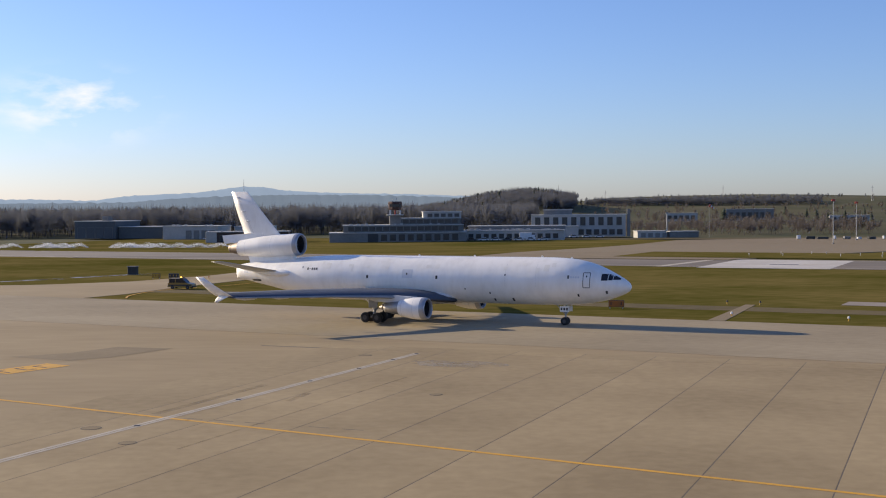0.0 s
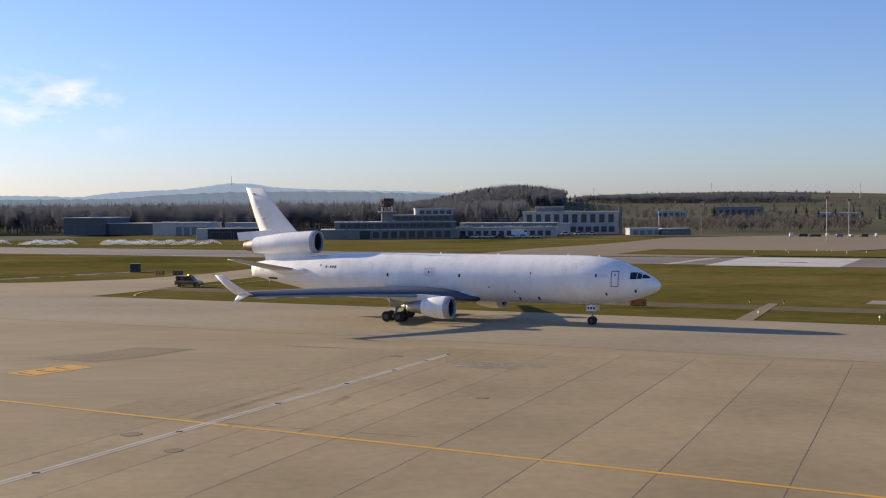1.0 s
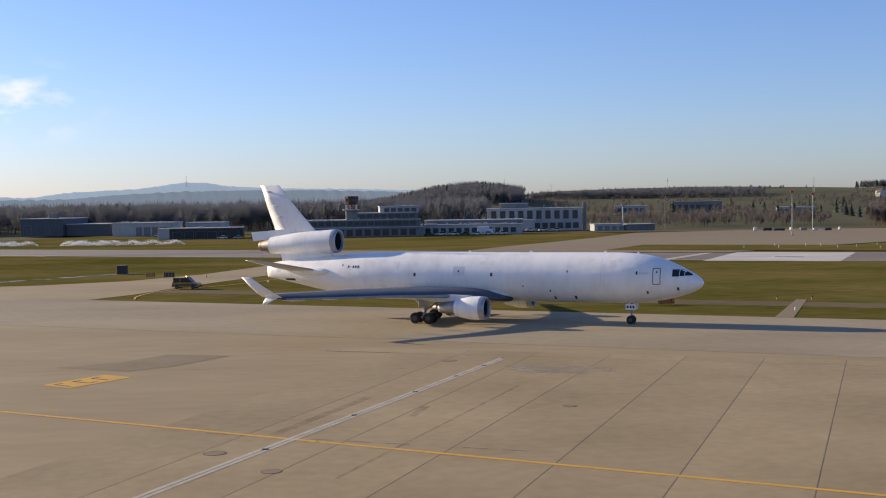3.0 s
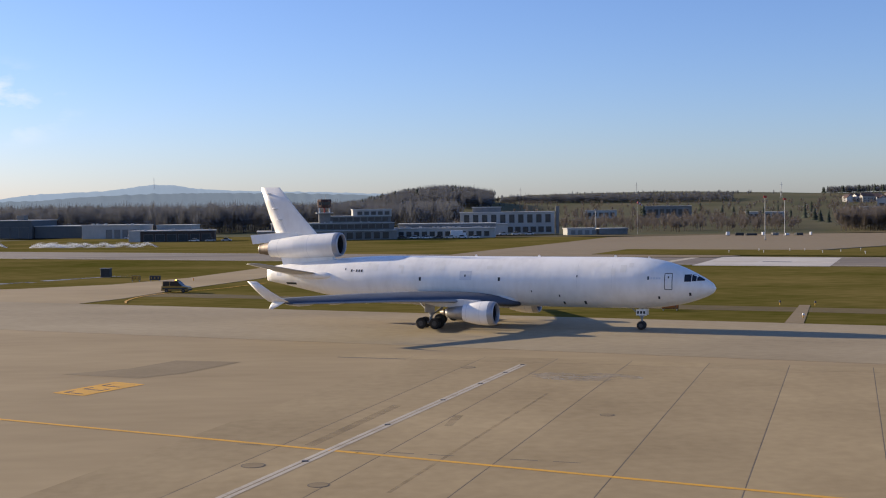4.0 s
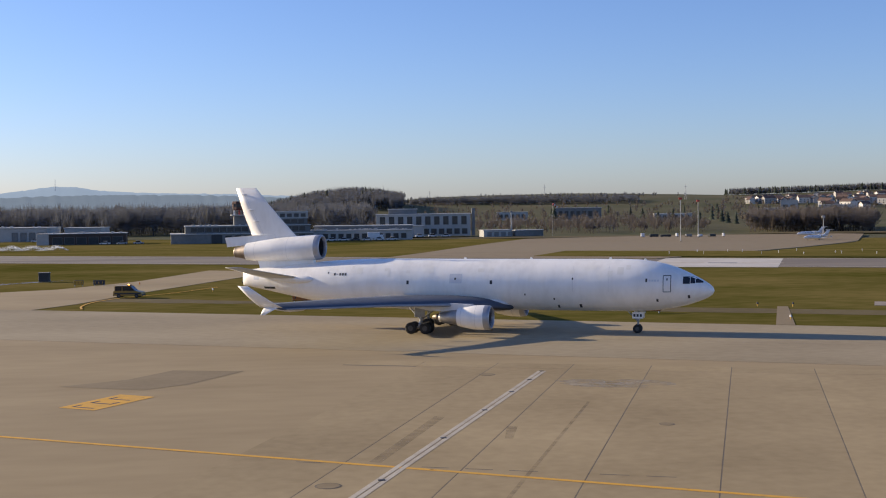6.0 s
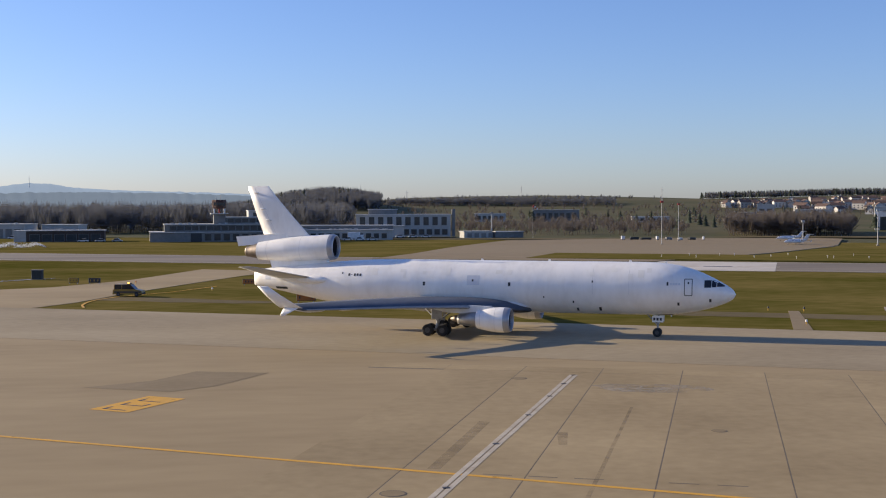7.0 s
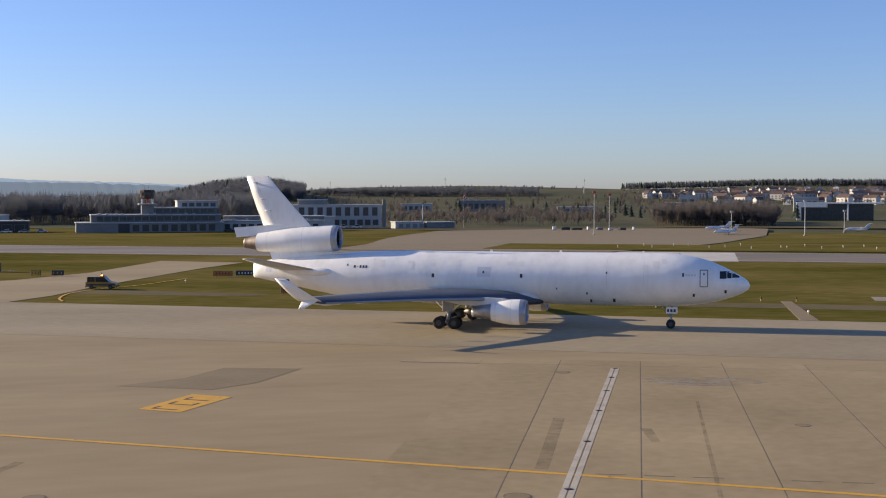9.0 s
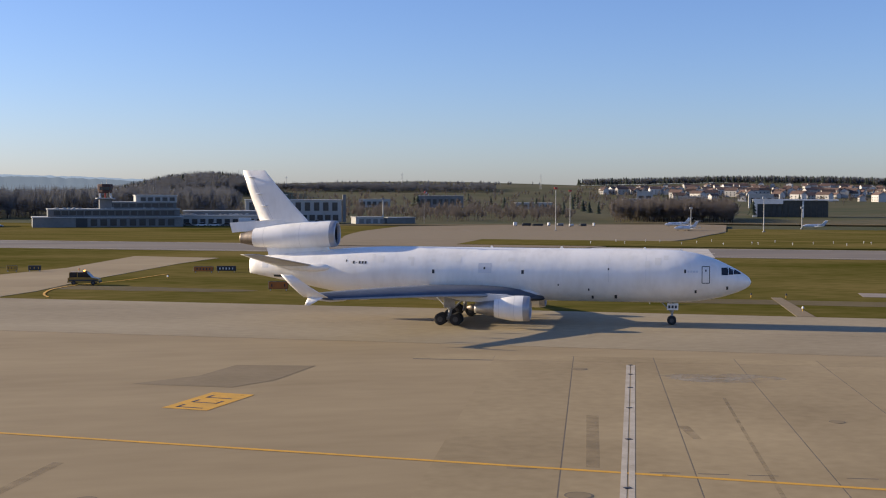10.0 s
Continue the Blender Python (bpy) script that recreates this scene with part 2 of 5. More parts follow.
# ---- helpers for meshes ----
def mesh_ob(name, verts, faces, mat, parent=None, label="", smooth=False):
    me = bpy.data.meshes.new(name)
    me.from_pydata([tuple(v) for v in verts], [], [tuple(f) for f in faces])
    me.materials.append(mat)
    if smooth:
        me.polygons.foreach_set("use_smooth", [True] * len(me.polygons))
    me.update()
    ob = new(name, me)
    ob.parent = parent
    if label:
        tagged(ob, label)
    return ob


def part(name, bm, mat, parent, label="", smooth=False):
    me = bpy.data.meshes.new(name)
    bmesh.ops.recalc_face_normals(bm, faces=bm.faces)
    bm.to_mesh(me)
    bm.free()
    me.materials.append(mat)
    if smooth:
        me.polygons.foreach_set("use_smooth", [True] * len(me.polygons))
    ob = new(name, me)
    ob.parent = parent
    if label:
        tagged(ob, label)
    return ob


def push_out(m):
    """Far things are moved out from the eye and enlarged to fit the camera's view."""
    p = m.translation
    k = far_times(math.hypot(p.x, p.y))
    return Matrix.Translation(scale_out(*p)) @ Matrix.Diagonal((k, k, k, 1)) @ Matrix.Translation(-p) @ m


def copy_far(ob, m, size=1.0):
    """A copy of a thing, moved out and enlarged from the eye likewise."""
    made = copy_thing(ob, m)
    made.matrix_basis = push_out(m) @ Matrix.Diagonal((size, size, size, 1))
    return made


def thing(name, m, label, category, group="", kind=""):
    e = new(name)
    e.matrix_world = push_out(m)
    e.empty_display_size = 0.2
    return tagged(e, label, category, group, kind)


def add_box(bm, x, y, z, sx, sy, sz, bevel=0.0, m=None):
    """A box with its centre at x, y and its foot at z."""
    mm = (m or Matrix()) @ Matrix.Translation((x, y, z + sz / 2)) @ Matrix.Diagonal((sx, sy, sz, 1))
    r = bmesh.ops.create_cube(bm, size=1, matrix=mm)
    if bevel:
        edges = list({e for v in r["verts"] for e in v.link_edges})
        bmesh.ops.bevel(bm, geom=edges, offset=bevel, segments=1, affect="EDGES")
    return bm


def boxed(*a, **k):
    return add_box(bmesh.new(), *a, **k)


def add_tube(bm, a, b, r1, r2=None, seg=10):
    a, b = Vector(a), Vector(b)
    q = (b - a).to_track_quat("Z", "Y").to_matrix().to_4x4()
    bmesh.ops.create_cone(bm, cap_ends=True, segments=seg, radius1=r1, radius2=r1 if r2 is None else r2, depth=(b - a).length, matrix=Matrix.Translation((a + b) / 2) @ q)
    return bm


def tube(*a, **k):
    return add_tube(bmesh.new(), *a, **k)


def loft(rings, close=True, cap=True):
    """Verts and faces through rings of equally many points."""
    n = len(rings[0])
    v = [p for r in rings for p in r]
    f = []
    for i in range(len(rings) - 1):
        for j in range(n if close else n - 1):
            k = (j + 1) % n
            f.append((i * n + j, i * n + k, (i + 1) * n + k, (i + 1) * n + j))
    if cap:
        f.append(tuple(range(n))[::-1])
        f.append(tuple((len(rings) - 1) * n + j for j in range(n)))
    return v, f


def smooth_steps(table, n):
    """Resample rows (x, a, b, ...) smoothly with n steps between two rows."""
    t = np.array(table, float)
    out = []
    for i in range(len(t) - 1):
        p0, p1, p2, p3 = t[max(i - 1, 0)], t[i], t[i + 1], t[min(i + 2, len(t) - 1)]
        for s in np.linspace(0, 1, n, endpoint=False):
            m1, m2 = (p2 - p0) / max(abs(p2[0] - p0[0]), 1e-6) * abs(p2[0] - p1[0]), (p3 - p1) / max(abs(p3[0] - p1[0]), 1e-6) * abs(p2[0] - p1[0])
            h = np.array([2 * s**3 - 3 * s**2 + 1, s**3 - 2 * s**2 + s, -2 * s**3 + 3 * s**2, s**3 - s**2])
            out.append(h[0] * p1 + h[1] * m1 + h[2] * p2 + h[3] * m2)
    out.append(t[-1])
    return np.array(out)


def sheet(name, pts, z, mat, parent=None):
    """A flat polygon at height z, with a skirt down into the ground."""
    n = len(pts)
    v = [(x, y, z) for x, y in pts] + [(x, y, -0.3) for x, y in pts]
    f = [tuple(range(n))] + [(i, i + n, (i + 1) % n + n, (i + 1) % n) for i in range(n)]
    ob = mesh_ob(name, v, f, mat, parent)
    bm = bmesh.new()
    bm.from_mesh(ob.data)
    bmesh.ops.recalc_face_normals(bm, faces=bm.faces)
    bm.to_mesh(ob.data)
    bm.free()
    return ob


# taxiway and runway run along E, at distances o along N
AL = radians(-28.0)
E, N = Vector((math.cos(AL), math.sin(AL))), Vector((-math.sin(AL), math.cos(AL)))


def at(s, o):
    p = E * s + N * o
    return (p.x, p.y)


def band(name, s0, s1, o0, o1, z, mat, parent=None):
    return sheet(name, [at(s0, o0), at(s1, o0), at(s1, o1), at(s0, o1)], z, mat, parent)


def ray(az, r):
    """The point r metres from the middle of the path, az degrees to the left of +y."""
    return (-math.sin(radians(az)) * r, math.cos(radians(az)) * r)


# beyond the runway things move out, drop and grow to fit the camera's view
def far_times(r):
    """How many times farther off a point of the flat plan lies."""
    if r < 1500:
        return 1 + min(max((r - 395) / 75, 0), 1)
    return (3000 + (r - 1500) * 0.6) / r


def scale_out(x, y, z):
    """A point of the flat plan, scaled away from the eye."""
    k = far_times(math.hypot(x, y))
    return (x * k, y * k, EYE + (z - EYE) * k)


def scale_out_mesh(ob):
    """Cut a large sheet finely and scale it away from the eye."""
    bm = bmesh.new()
    bm.from_mesh(ob.data)
    for axis in (0, 1):
        for d in range(-620, 721, 15):
            co, no = [0, 0, 0], [0, 0, 0]
            co[axis], no[axis] = d, 1
            bmesh.ops.bisect_plane(bm, geom=bm.verts[:] + bm.edges[:] + bm.faces[:], plane_co=co, plane_no=no)
    for v in bm.verts:
        v.co = scale_out(*v.co)
    bm.to_mesh(ob.data)
    bm.free()
    return ob


# ---- ground ----
def land_height(x, y):
    """Flat airfield; beyond it the land rises to the ridges."""
    r, az = math.hypot(x, y), math.degrees(math.atan2(-x, y))
    if y < 0 or r < 720:
        return -0.12 - 0.5 * min(max((r - 340) / 40, 0), 1)
    t = min(max((r - 720) / 1300, 0), 1)
    t2 = min(max((r - 2000) / 2000, 0), 1)
    right = min(max((-3.5 - az) / 4, 0), 1)
    h = 14.0 * t * t * (3 - 2 * t) * right + t2 * (30 + 6 * math.sin(az * 0.35)) * right
    h += 22 * math.exp(-((az + 3.8) / 3.2) ** 2 - ((r - 1500) / 300) ** 2)
    h += 9 * math.exp(-((az + 27) / 6.0) ** 2 - ((r - 2900) / 500) ** 2)
    return h - 0.62 + (noise.noise((x / 260, y / 260, 0)) * 3 * t if right else 0)


rr = [0, 60, 140, 250, 340, 395, 410, 425, 440, 455, 470, 550, 720, 800, 880, 960, 1050, 1150, 1250, 1350, 1450, 1550, 1700, 1850, 2000, 2200, 2400, 2700, 3000, 3300, 3700, 4100, 4600]
aa = [a for a in np.arange(-60, 60.1, 1.2)] + [a for a in np.arange(66, 294, 12)]
gv, gf = [(0, 0, -0.12)], []
for r in rr[1:]:
    for a in aa:
        x, y = ray(a, r)
        gv.append(scale_out(x, y, land_height(x, y)))
na = len(aa)
for j in range(na):
    gf.append((0, 1 + j, 1 + (j + 1) % na))
for i in range(len(rr) - 2):
    for j in range(na):
        k = (j + 1) % na
        gf.append((1 + i * na + j, 1 + (i + 1) * na + j, 1 + (i + 1) * na + k, 1 + i * na + k))
gf = [f[::-1] for f in gf]
ground = tagged(mesh_ob("ground", gv, gf, M["field"], smooth=True), "rolling green and brown winter fields round the airfield", "ground", kind="structure")
if ground.data.polygons[0].normal.z < 0:
    ground.data.flip_normals()

grass = tagged(scale_out_mesh(band("grass_field", -420, 620, 154, 520, -0.06, M["grass"])), "short green airfield grass beside taxiway and runway", "grass", kind="structure")
apron = tagged(band("apron", -420, 620, -330, 154, 0.0, M["concrete"]), "weathered beige concrete apron with joints and stains", "apron", kind="structure")
taxi = tagged(band("taxiway", -420, 620, 118, 153.8, 0.012, M["concrete_light"]), "pale concrete taxiway strip along the grass edge", "taxiway", kind="structure")
track = tagged(band("service_track", -6, 620, 186, 193, -0.03, M["track"]), "narrow brown service track through the grass", "track", kind="structure")
runway = tagged(scale_out_mesh(band("runway", -520, 700, 290, 336, -0.02, M["asphalt"])), "worn grey runway between strips of grass", "runway", kind="structure")
tagged(sheet("runway_patch", [(84, 281), (112, 268), (131, 308), (104, 322)], 0.0, M["pale_slab"]), "pale concrete section in the runway surface", "runway", kind="structure")
far_apron = tagged(scale_out_mesh(sheet("far_apron", [(30, 352), (100, 318), (170, 378), (212, 420), (262, 512), (255, 522), (180, 535), (112, 520)], 0.14, M["concrete_dark"])), "distant concrete parking area behind the runway", "apron", kind="structure")
tagged(scale_out_mesh(band("grass_island", -98, 420, 340, 378, 0.22, M["grass"])), "strip of grass between runway and far apron", "grass", kind="structure")
tagged(sheet("link_taxiway", [(-74, 209.5), (-40, 191.5), (-33, 205), (-27, 224), (-8, 272), (2, 292), (-16, 304), (-30, 262), (-42, 243), (-58, 234), (-80, 232)], 0.004, M["concrete"]), "grey taxiway curving from the apron to the runway", "taxiway", kind="structure")
tagged(sheet("stub_path", [(57.4, 144.5), (59.4, 143.4), (69.8, 168.7), (68.5, 169.4)], -0.02, M["concrete_dark"]), "short grey path crossing the grass", "path", kind="structure")


# ---- airliner ----
HEAD = -26.0
FUS = smooth_steps([
    (8.68, 4.95, 0.03, 0.03), (8.45, 4.96, 0.48, 0.46), (7.8, 5.0, 0.98, 0.93), (6.8, 5.08, 1.48, 1.42), (5.6, 5.19, 1.96, 1.92), (4.2, 5.32, 2.38, 2.36),
    (2.3, 5.43, 2.76, 2.75), (0.0, 5.49, 2.96, 2.96), (-3.0, 5.5, 3.01, 3.01), (-10, 5.5, 3.01, 3.01), (-20, 5.5, 3.01, 3.01), (-32, 5.5, 3.01, 3.01), (-36, 5.5, 2.9, 2.86),
    (-40, 5.66, 2.52, 2.40), (-44, 5.86, 1.92, 1.85), (-47, 6.0, 1.36, 1.40), (-49.0, 6.03, 0.80, 1.06), (-49.9, 6.0, 0.30, 0.90)], 5)


def fus_at(x):
    xs = FUS[::-1, 0]
    return [np.interp(x, xs, FUS[::-1, k]) for k in (1, 2, 3)]


def hull_point(x, z, side=-1, out=0.012):
    """The point of the fuselage's side at x and height z; side -1 is starboard."""
    zc, ry, rz = fus_at(x)
    s = max(min((z - zc) / rz, 0.999), -0.999)
    y = ry * math.sqrt(1 - s * s)
    return (x, side * (y + out), z)


def hull_patch(x0, x1, z0, z1, nx=3, nz=4, side=-1, out=0.014):
    v = [hull_point(x0 + (x1 - x0) * i / nx, z0 + (z1 - z0) * j / nz, side, out) for i in range(nx + 1) for j in range(nz + 1)]
    f = [(i * (nz + 1) + j, (i + 1) * (nz + 1) + j, (i + 1) * (nz + 1) + j + 1, i * (nz + 1) + j + 1) for i in range(nx) for j in range(nz)]
    return v, f


def ring(x, y, z, ry, rz, n=32):
    return [(x, y + ry * math.cos(2 * math.pi * k / n), z + rz * math.sin(2 * math.pi * k / n)) for k in range(n)]


plain_ring = ring


def airfoil(le, chord, thick, z, vertical=False, y=0.0, tilt=0.0):
    """A closed wing section; le: the front edge's x."""
    prof = [(0, 0), (0.015, 0.32), (0.06, 0.62), (0.15, 0.88), (0.3, 1.0), (0.5, 0.86), (0.75, 0.45), (1, 0.03), (1, -0.03), (0.75, -0.25), (0.5, -0.5), (0.3, -0.62), (0.12, -0.55), (0.04, -0.36), (0.012, -0.2)]
    if vertical:
        return [(le - a * chord, y + (b if b > 0 else b * 1.5) * thick * chord / 2, z) for a, b in prof]
    return [(le - a * chord, y, z + b * thick * chord / 2 - tilt * (a - 0.4) * chord) for a, b in prof]


def wheel(parent, x, y, z, r, w):
    n = 28
    prof = [(r * 0.52, -w / 2), (r * 0.88, -w / 2), (r * 0.97, -w * 0.38), (r, -w * 0.18), (r, w * 0.18), (r * 0.97, w * 0.38), (r * 0.88, w / 2), (r * 0.52, w / 2)]
    rings = [[(x + q * math.cos(2 * math.pi * k / n), y + d, z + q * math.sin(2 * math.pi * k / n)) for k in range(n)] for q, d in prof]
    t = mesh_ob("tyre", *loft(rings), M["tyre"], parent, smooth=True)
    h = bmesh.new()
    add_tube(h, (x, y - w * 0.51, z), (x, y + w * 0.51, z), r * 0.46, seg=20)
    add_tube(h, (x, y - w * 0.56, z), (x, y + w * 0.56, z), r * 0.18, seg=12)
    part("rim", h, M["hub"], t, "grey metal wheel rim")
    return t


def nacelle(parent, x0, y, z0, r, length, core_len, name="engine", tail=False):
    """A turbofan: cowl, bright lip, fan, spinner, core and exhaust."""
    back = 0.76 if not tail else 0.74
    z = z0

    def ring(x, yy, zz, ry, rz, n=32):
        # the tail engine leans back
        return plain_ring(x, yy, zz - (0.055 * (x0 - x) if tail else 0), ry, rz, n)

    prof = smooth_steps([(0.0, r * 0.90), (0.10, r * 0.985), (0.45, r * 1.035), (1.3, r * 1.05), (length * 0.6, r * 0.99), (length, r * back)], 5)
    cowl = mesh_ob(name, *loft([ring(x0 - a, y, z, q, q, 40) for a, q in prof if a > 0.60], cap=False), M["skin"], parent, "white engine cowl with bright lip and dark inlet", smooth=True)
    lip_rings = [ring(x0 - a, y, z, q, q, 40) for a, q in prof if a <= 0.62] 
    inner = [ring(x0 - a, y, z, r * q, r * q, 40) for a, q in ((0.4, 0.80), (0.12, 0.84))]
    mesh_ob("inlet_lip", *loft(inner + [ring(x0, y, z, r * 0.865, r * 0.865, 40)] + lip_rings + [ring(x0 - 0.72, y, z, *[float(np.interp(0.72, prof[:, 0], prof[:, 1])) + 0.004] * 2, 40)], cap=False), M["lip"], cowl, "bare metal inlet lip", smooth=True)
    mesh_ob("inlet_duct", *loft([ring(x0 - 0.3, y, z, r * 0.81, r * 0.81, 40), ring(x0 - 1.4, y, z, r * 0.80, r * 0.80, 40)], cap=False), M["dark"], cowl, "dark inlet duct", smooth=True)
    fb = bmesh.new()
    for k in range(24):
        c, s = math.cos(k * math.pi / 12), math.sin(k * math.pi / 12)
        c2, s2 = math.cos(k * math.pi / 12 + 0.16), math.sin(k * math.pi / 12 + 0.16)
        vs = [fb.verts.new(p) for p in ((x0 - 1.15, y + c * r * 0.25, z + s * r * 0.25), (x0 - 1.15, y + c * r * 0.79, z + s * r * 0.79), (x0 - 1.32, y + c2 * r * 0.79, z + s2 * r * 0.79), (x0 - 1.32, y + c2 * r * 0.25, z + s2 * r * 0.25))]
        fb.faces.new(vs)
    add_tube(fb, (x0 - 1.45, y, z), (x0 - 1.4, y, z), r * 0.8, seg=32)
    part("fan", fb, M["dark"], cowl, "dark fan blades")
    mesh_ob("spinner", *loft([ring(x0 - 0.75 - a, y, z, q * r, q * r, 20) for a, q in ((0, 0.01), (0.12, 0.12), (0.3, 0.2), (0.5, 0.25))]), M["strut"], cowl, smooth=True)
    xb = x0 - length
    if tail:
        ex = smooth_steps([(0.0, r * 0.70), (0.7, r * 0.60), (1.6, r * 0.46), (2.0, r * 0.42)], 3)
        mesh_ob("exhaust", *loft([ring(xb + 0.3 - a, y, z, q, q, 32) for a, q in ex]), M["hot_metal"], cowl, "brown heat-stained metal exhaust", smooth=True)
    else:
        mesh_ob("cowl_end", *loft([ring(xb + 0.02, y, z, r * 0.755, r * 0.755, 32), ring(xb + 0.3, y, z, r * 0.7, r * 0.7, 32)]), M["dark"], cowl)
        ex = smooth_steps([(0.0, r * 0.68), (core_len * 0.5, r * 0.60), (core_len, r * 0.44)], 4)
        mesh_ob("core_cowl", *loft([ring(xb + 0.1 - a, y, z, q, q, 32) for a, q in ex]), M["metal"], cowl, "grey metal core cowl", smooth=True)
        mesh_ob("exhaust_plug", *loft([ring(xb - core_len - a + 0.1, y, z, q * r, q * r, 24) for a, q in ((0, 0.34), (0.4, 0.26), (0.9, 0.08))]), M["hot_metal"], cowl, smooth=True)
    # raised rings where the cowl panels meet
    for a in (length * 0.42, length * 0.86):
        q = float(np.interp(a, prof[:, 0], prof[:, 1])) + 0.008
        mesh_ob("cowl_seam", *loft([ring(x0 - a, y, z, q, q, 40), ring(x0 - a - 0.04, y, z, q, q, 40)], cap=False), M["seam"], cowl, smooth=True)
    return cowl


def build_airliner():
    a = thing("airliner", pose(38.52, 139.63, 0, 0, 0, HEAD), "plain white three-engined cargo airliner standing on the concrete taxiway", "airliner")
    rings = [ring(x, 0, zc, ry, rz, 56) for x, zc, ry, rz in FUS]
    body = mesh_ob("fuselage", *loft(rings), M["skin"], a, "white unmarked fuselage with faint dirt streaks", smooth=True)
    # belly fairing
    fair = [[(x, y, z) for _, y, z in ring(0, 0, zc, ry, rz, 40)] for x, zc, ry, rz in smooth_steps([(-13.0, 3.4, 0.5, 0.4), (-14.5, 3.4, 2.0, 0.85), (-17, 3.35, 3.0, 1.1), (-24, 3.35, 3.1, 1.15), (-28.5, 3.4, 2.4, 1.0), (-32, 3.5, 0.8, 0.6)], 4)]
    mesh_ob("belly_fairing", *loft(fair), M["skin_dirty"], a, "grey-white belly fairing", smooth=True)
    # cockpit windows
    for z0, z1, x0, x1 in ((5.80, 6.60, 5.36, 6.10), (5.84, 6.56, 6.16, 6.64)):
        for side in (-1, 1):
            v, f = hull_patch(x0, x1, z0, z1, side=side, out=0.02)
            mesh_ob("cockpit_window", v, f, M["glass"], body, "dark cockpit window", smooth=True)
    for side in (-1, 1):
        v = []
        for t in np.linspace(0, 1, 5):
            for w in np.linspace(0, 1, 4):
                x = 6.70 + 0.80 * t
                z = 5.88 + 0.58 * w - 0.44 * t * w
                v.append(hull_point(x, z, side, 0.02))
        f = [(i * 4 + j, i * 4 + 4 + j, i * 4 + 5 + j, i * 4 + 1 + j) for i in range(4) for j in range(3)]
        mesh_ob("windshield", v, f, M["glass"], body, "dark windshield pane", smooth=True)
    # crew door outlined in black, with its small window
    for side in (-1, 1):
        bars = [(3.20, 3.28, 4.95, 6.72), (4.02, 4.10, 4.95, 6.72), (3.24, 4.06, 4.88, 4.96), (3.24, 4.06, 6.70, 6.78)]
        for b in bars:
            mesh_ob("door_outline", *hull_patch(*b, 3, 6, side), M["black"], body, "dark outline of the crew door", smooth=True)
        mesh_ob("door_window", *hull_patch(3.58, 3.72, 6.2, 6.42, 2, 2, side, 0.016), M["black"], body, smooth=True)
        mesh_ob("crest", *hull_patch(1.3, 1.5, 6.02, 6.42, 2, 2, side, 0.016), M["black"], body, "small dark emblem", smooth=True)
        for k in range(4):
            mesh_ob("title_bar", *hull_patch(1.65 + k * 0.30, 1.88 + k * 0.30, 6.08, 6.30, 2, 2, side, 0.016), M["grey_mark"], body, smooth=True)
        # registration as plain bars
        for k in range(5):
            x = -36.5 + k * 0.36
            mesh_ob("registration_bar", *hull_patch(x, x + (0.22 if k != 1 else 0.16), 6.58 + (0.12 if k == 1 else 0), 6.88 - (0.12 if k == 1 else 0), 2, 2, side, 0.016), M["black"], body, smooth=True)
        # inspection panels, ports and vents
        for x, z, s in ((-16.63, 5.9, 0.20), (-26.9, 5.82, 0.20), (-7.0, 6.35, 0.11), (2.57, 3.95, 0.16), (6.0, 4.35, 0.17), (-6.2, 3.2, 0.2), (-8.8, 3.1, 0.17), (-9.2, 4.0, 0.12), (-37.3, 6.9, 0.1), (-12.6, 4.5, 0.1), (-30.5, 3.9, 0.1)):
            mesh_ob("port", *hull_patch(x - s * 0.7, x + s * 0.7, z - s * 1.1, z + s * 1.1, 2, 2, side, 0.018), M["black"], body, "small dark port", smooth=True)
        mesh_ob("panel", *hull_patch(-21.7, -20.2, 5.75, 6.85, 3, 3, side, 0.01), M["grey_mark"], body, "pale grey square panel", smooth=True)
        mesh_ob("panel_port", *hull_patch(-21.1, -20.9, 6.15, 6.4, 2, 2, side, 0.018), M["black"], body, smooth=True)
        # cargo door seam and circumferential seams
        for b in ((-2.9, -2.86, 4.9, 7.9), (-7.0, -6.96, 4.9, 7.9)):
            mesh_ob("cargo_door_seam", *hull_patch(*b, 1, 10, side, 0.006), M["seam"], body, smooth=True)
    # mottled sheen along the upper flank, put into the colour of these streaks
    rs = random.Random(4)
    for k in range(14):
        x = rs.uniform(-36, 1.5)
        top = rs.uniform(7.2, 8.0)
        mesh_ob("dirt_streak", *hull_patch(x, x + rs.uniform(0.2, 0.8), top - rs.uniform(0.3, 0.9), top, 1, 6, -1, 0.005), M["skin_patch"], body, smooth=True)
    for x in (-12.4, -20.5, -3.0, 1.0):
        top = fus_at(x)[0] + fus_at(x)[2]
        v, f = loft([airfoil(x + 0.15, 0.4, 0.12, top - 0.05, True), airfoil(x, 0.2, 0.12, top + 0.2, True)])
        mesh_ob("antenna", v, f, M["skin"], body)
    # wings
    for side in (-1, 1):
        secs = [(1.8, -14.2, 13.2, 3.40, 0.13), (3.2, -15.6, 11.8, 3.55, 0.13), (6.0, -17.8, 10.1, 3.80, 0.125), (9.2, -20.2, 8.3, 4.02, 0.115), (15, -24.9, 6.1, 4.28, 0.115), (20, -29.0, 4.7, 4.40, 0.12), (24.6, -32.8, 3.4, 4.50, 0.12)]
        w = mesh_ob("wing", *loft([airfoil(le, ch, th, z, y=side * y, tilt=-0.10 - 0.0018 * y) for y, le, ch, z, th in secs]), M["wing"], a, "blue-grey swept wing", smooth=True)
        # slat edges along the front, slightly proud
        sl = [(y, le + 0.06, ch, z, th) for y, le, ch, z, th in secs if y > 3.5]
        v = []
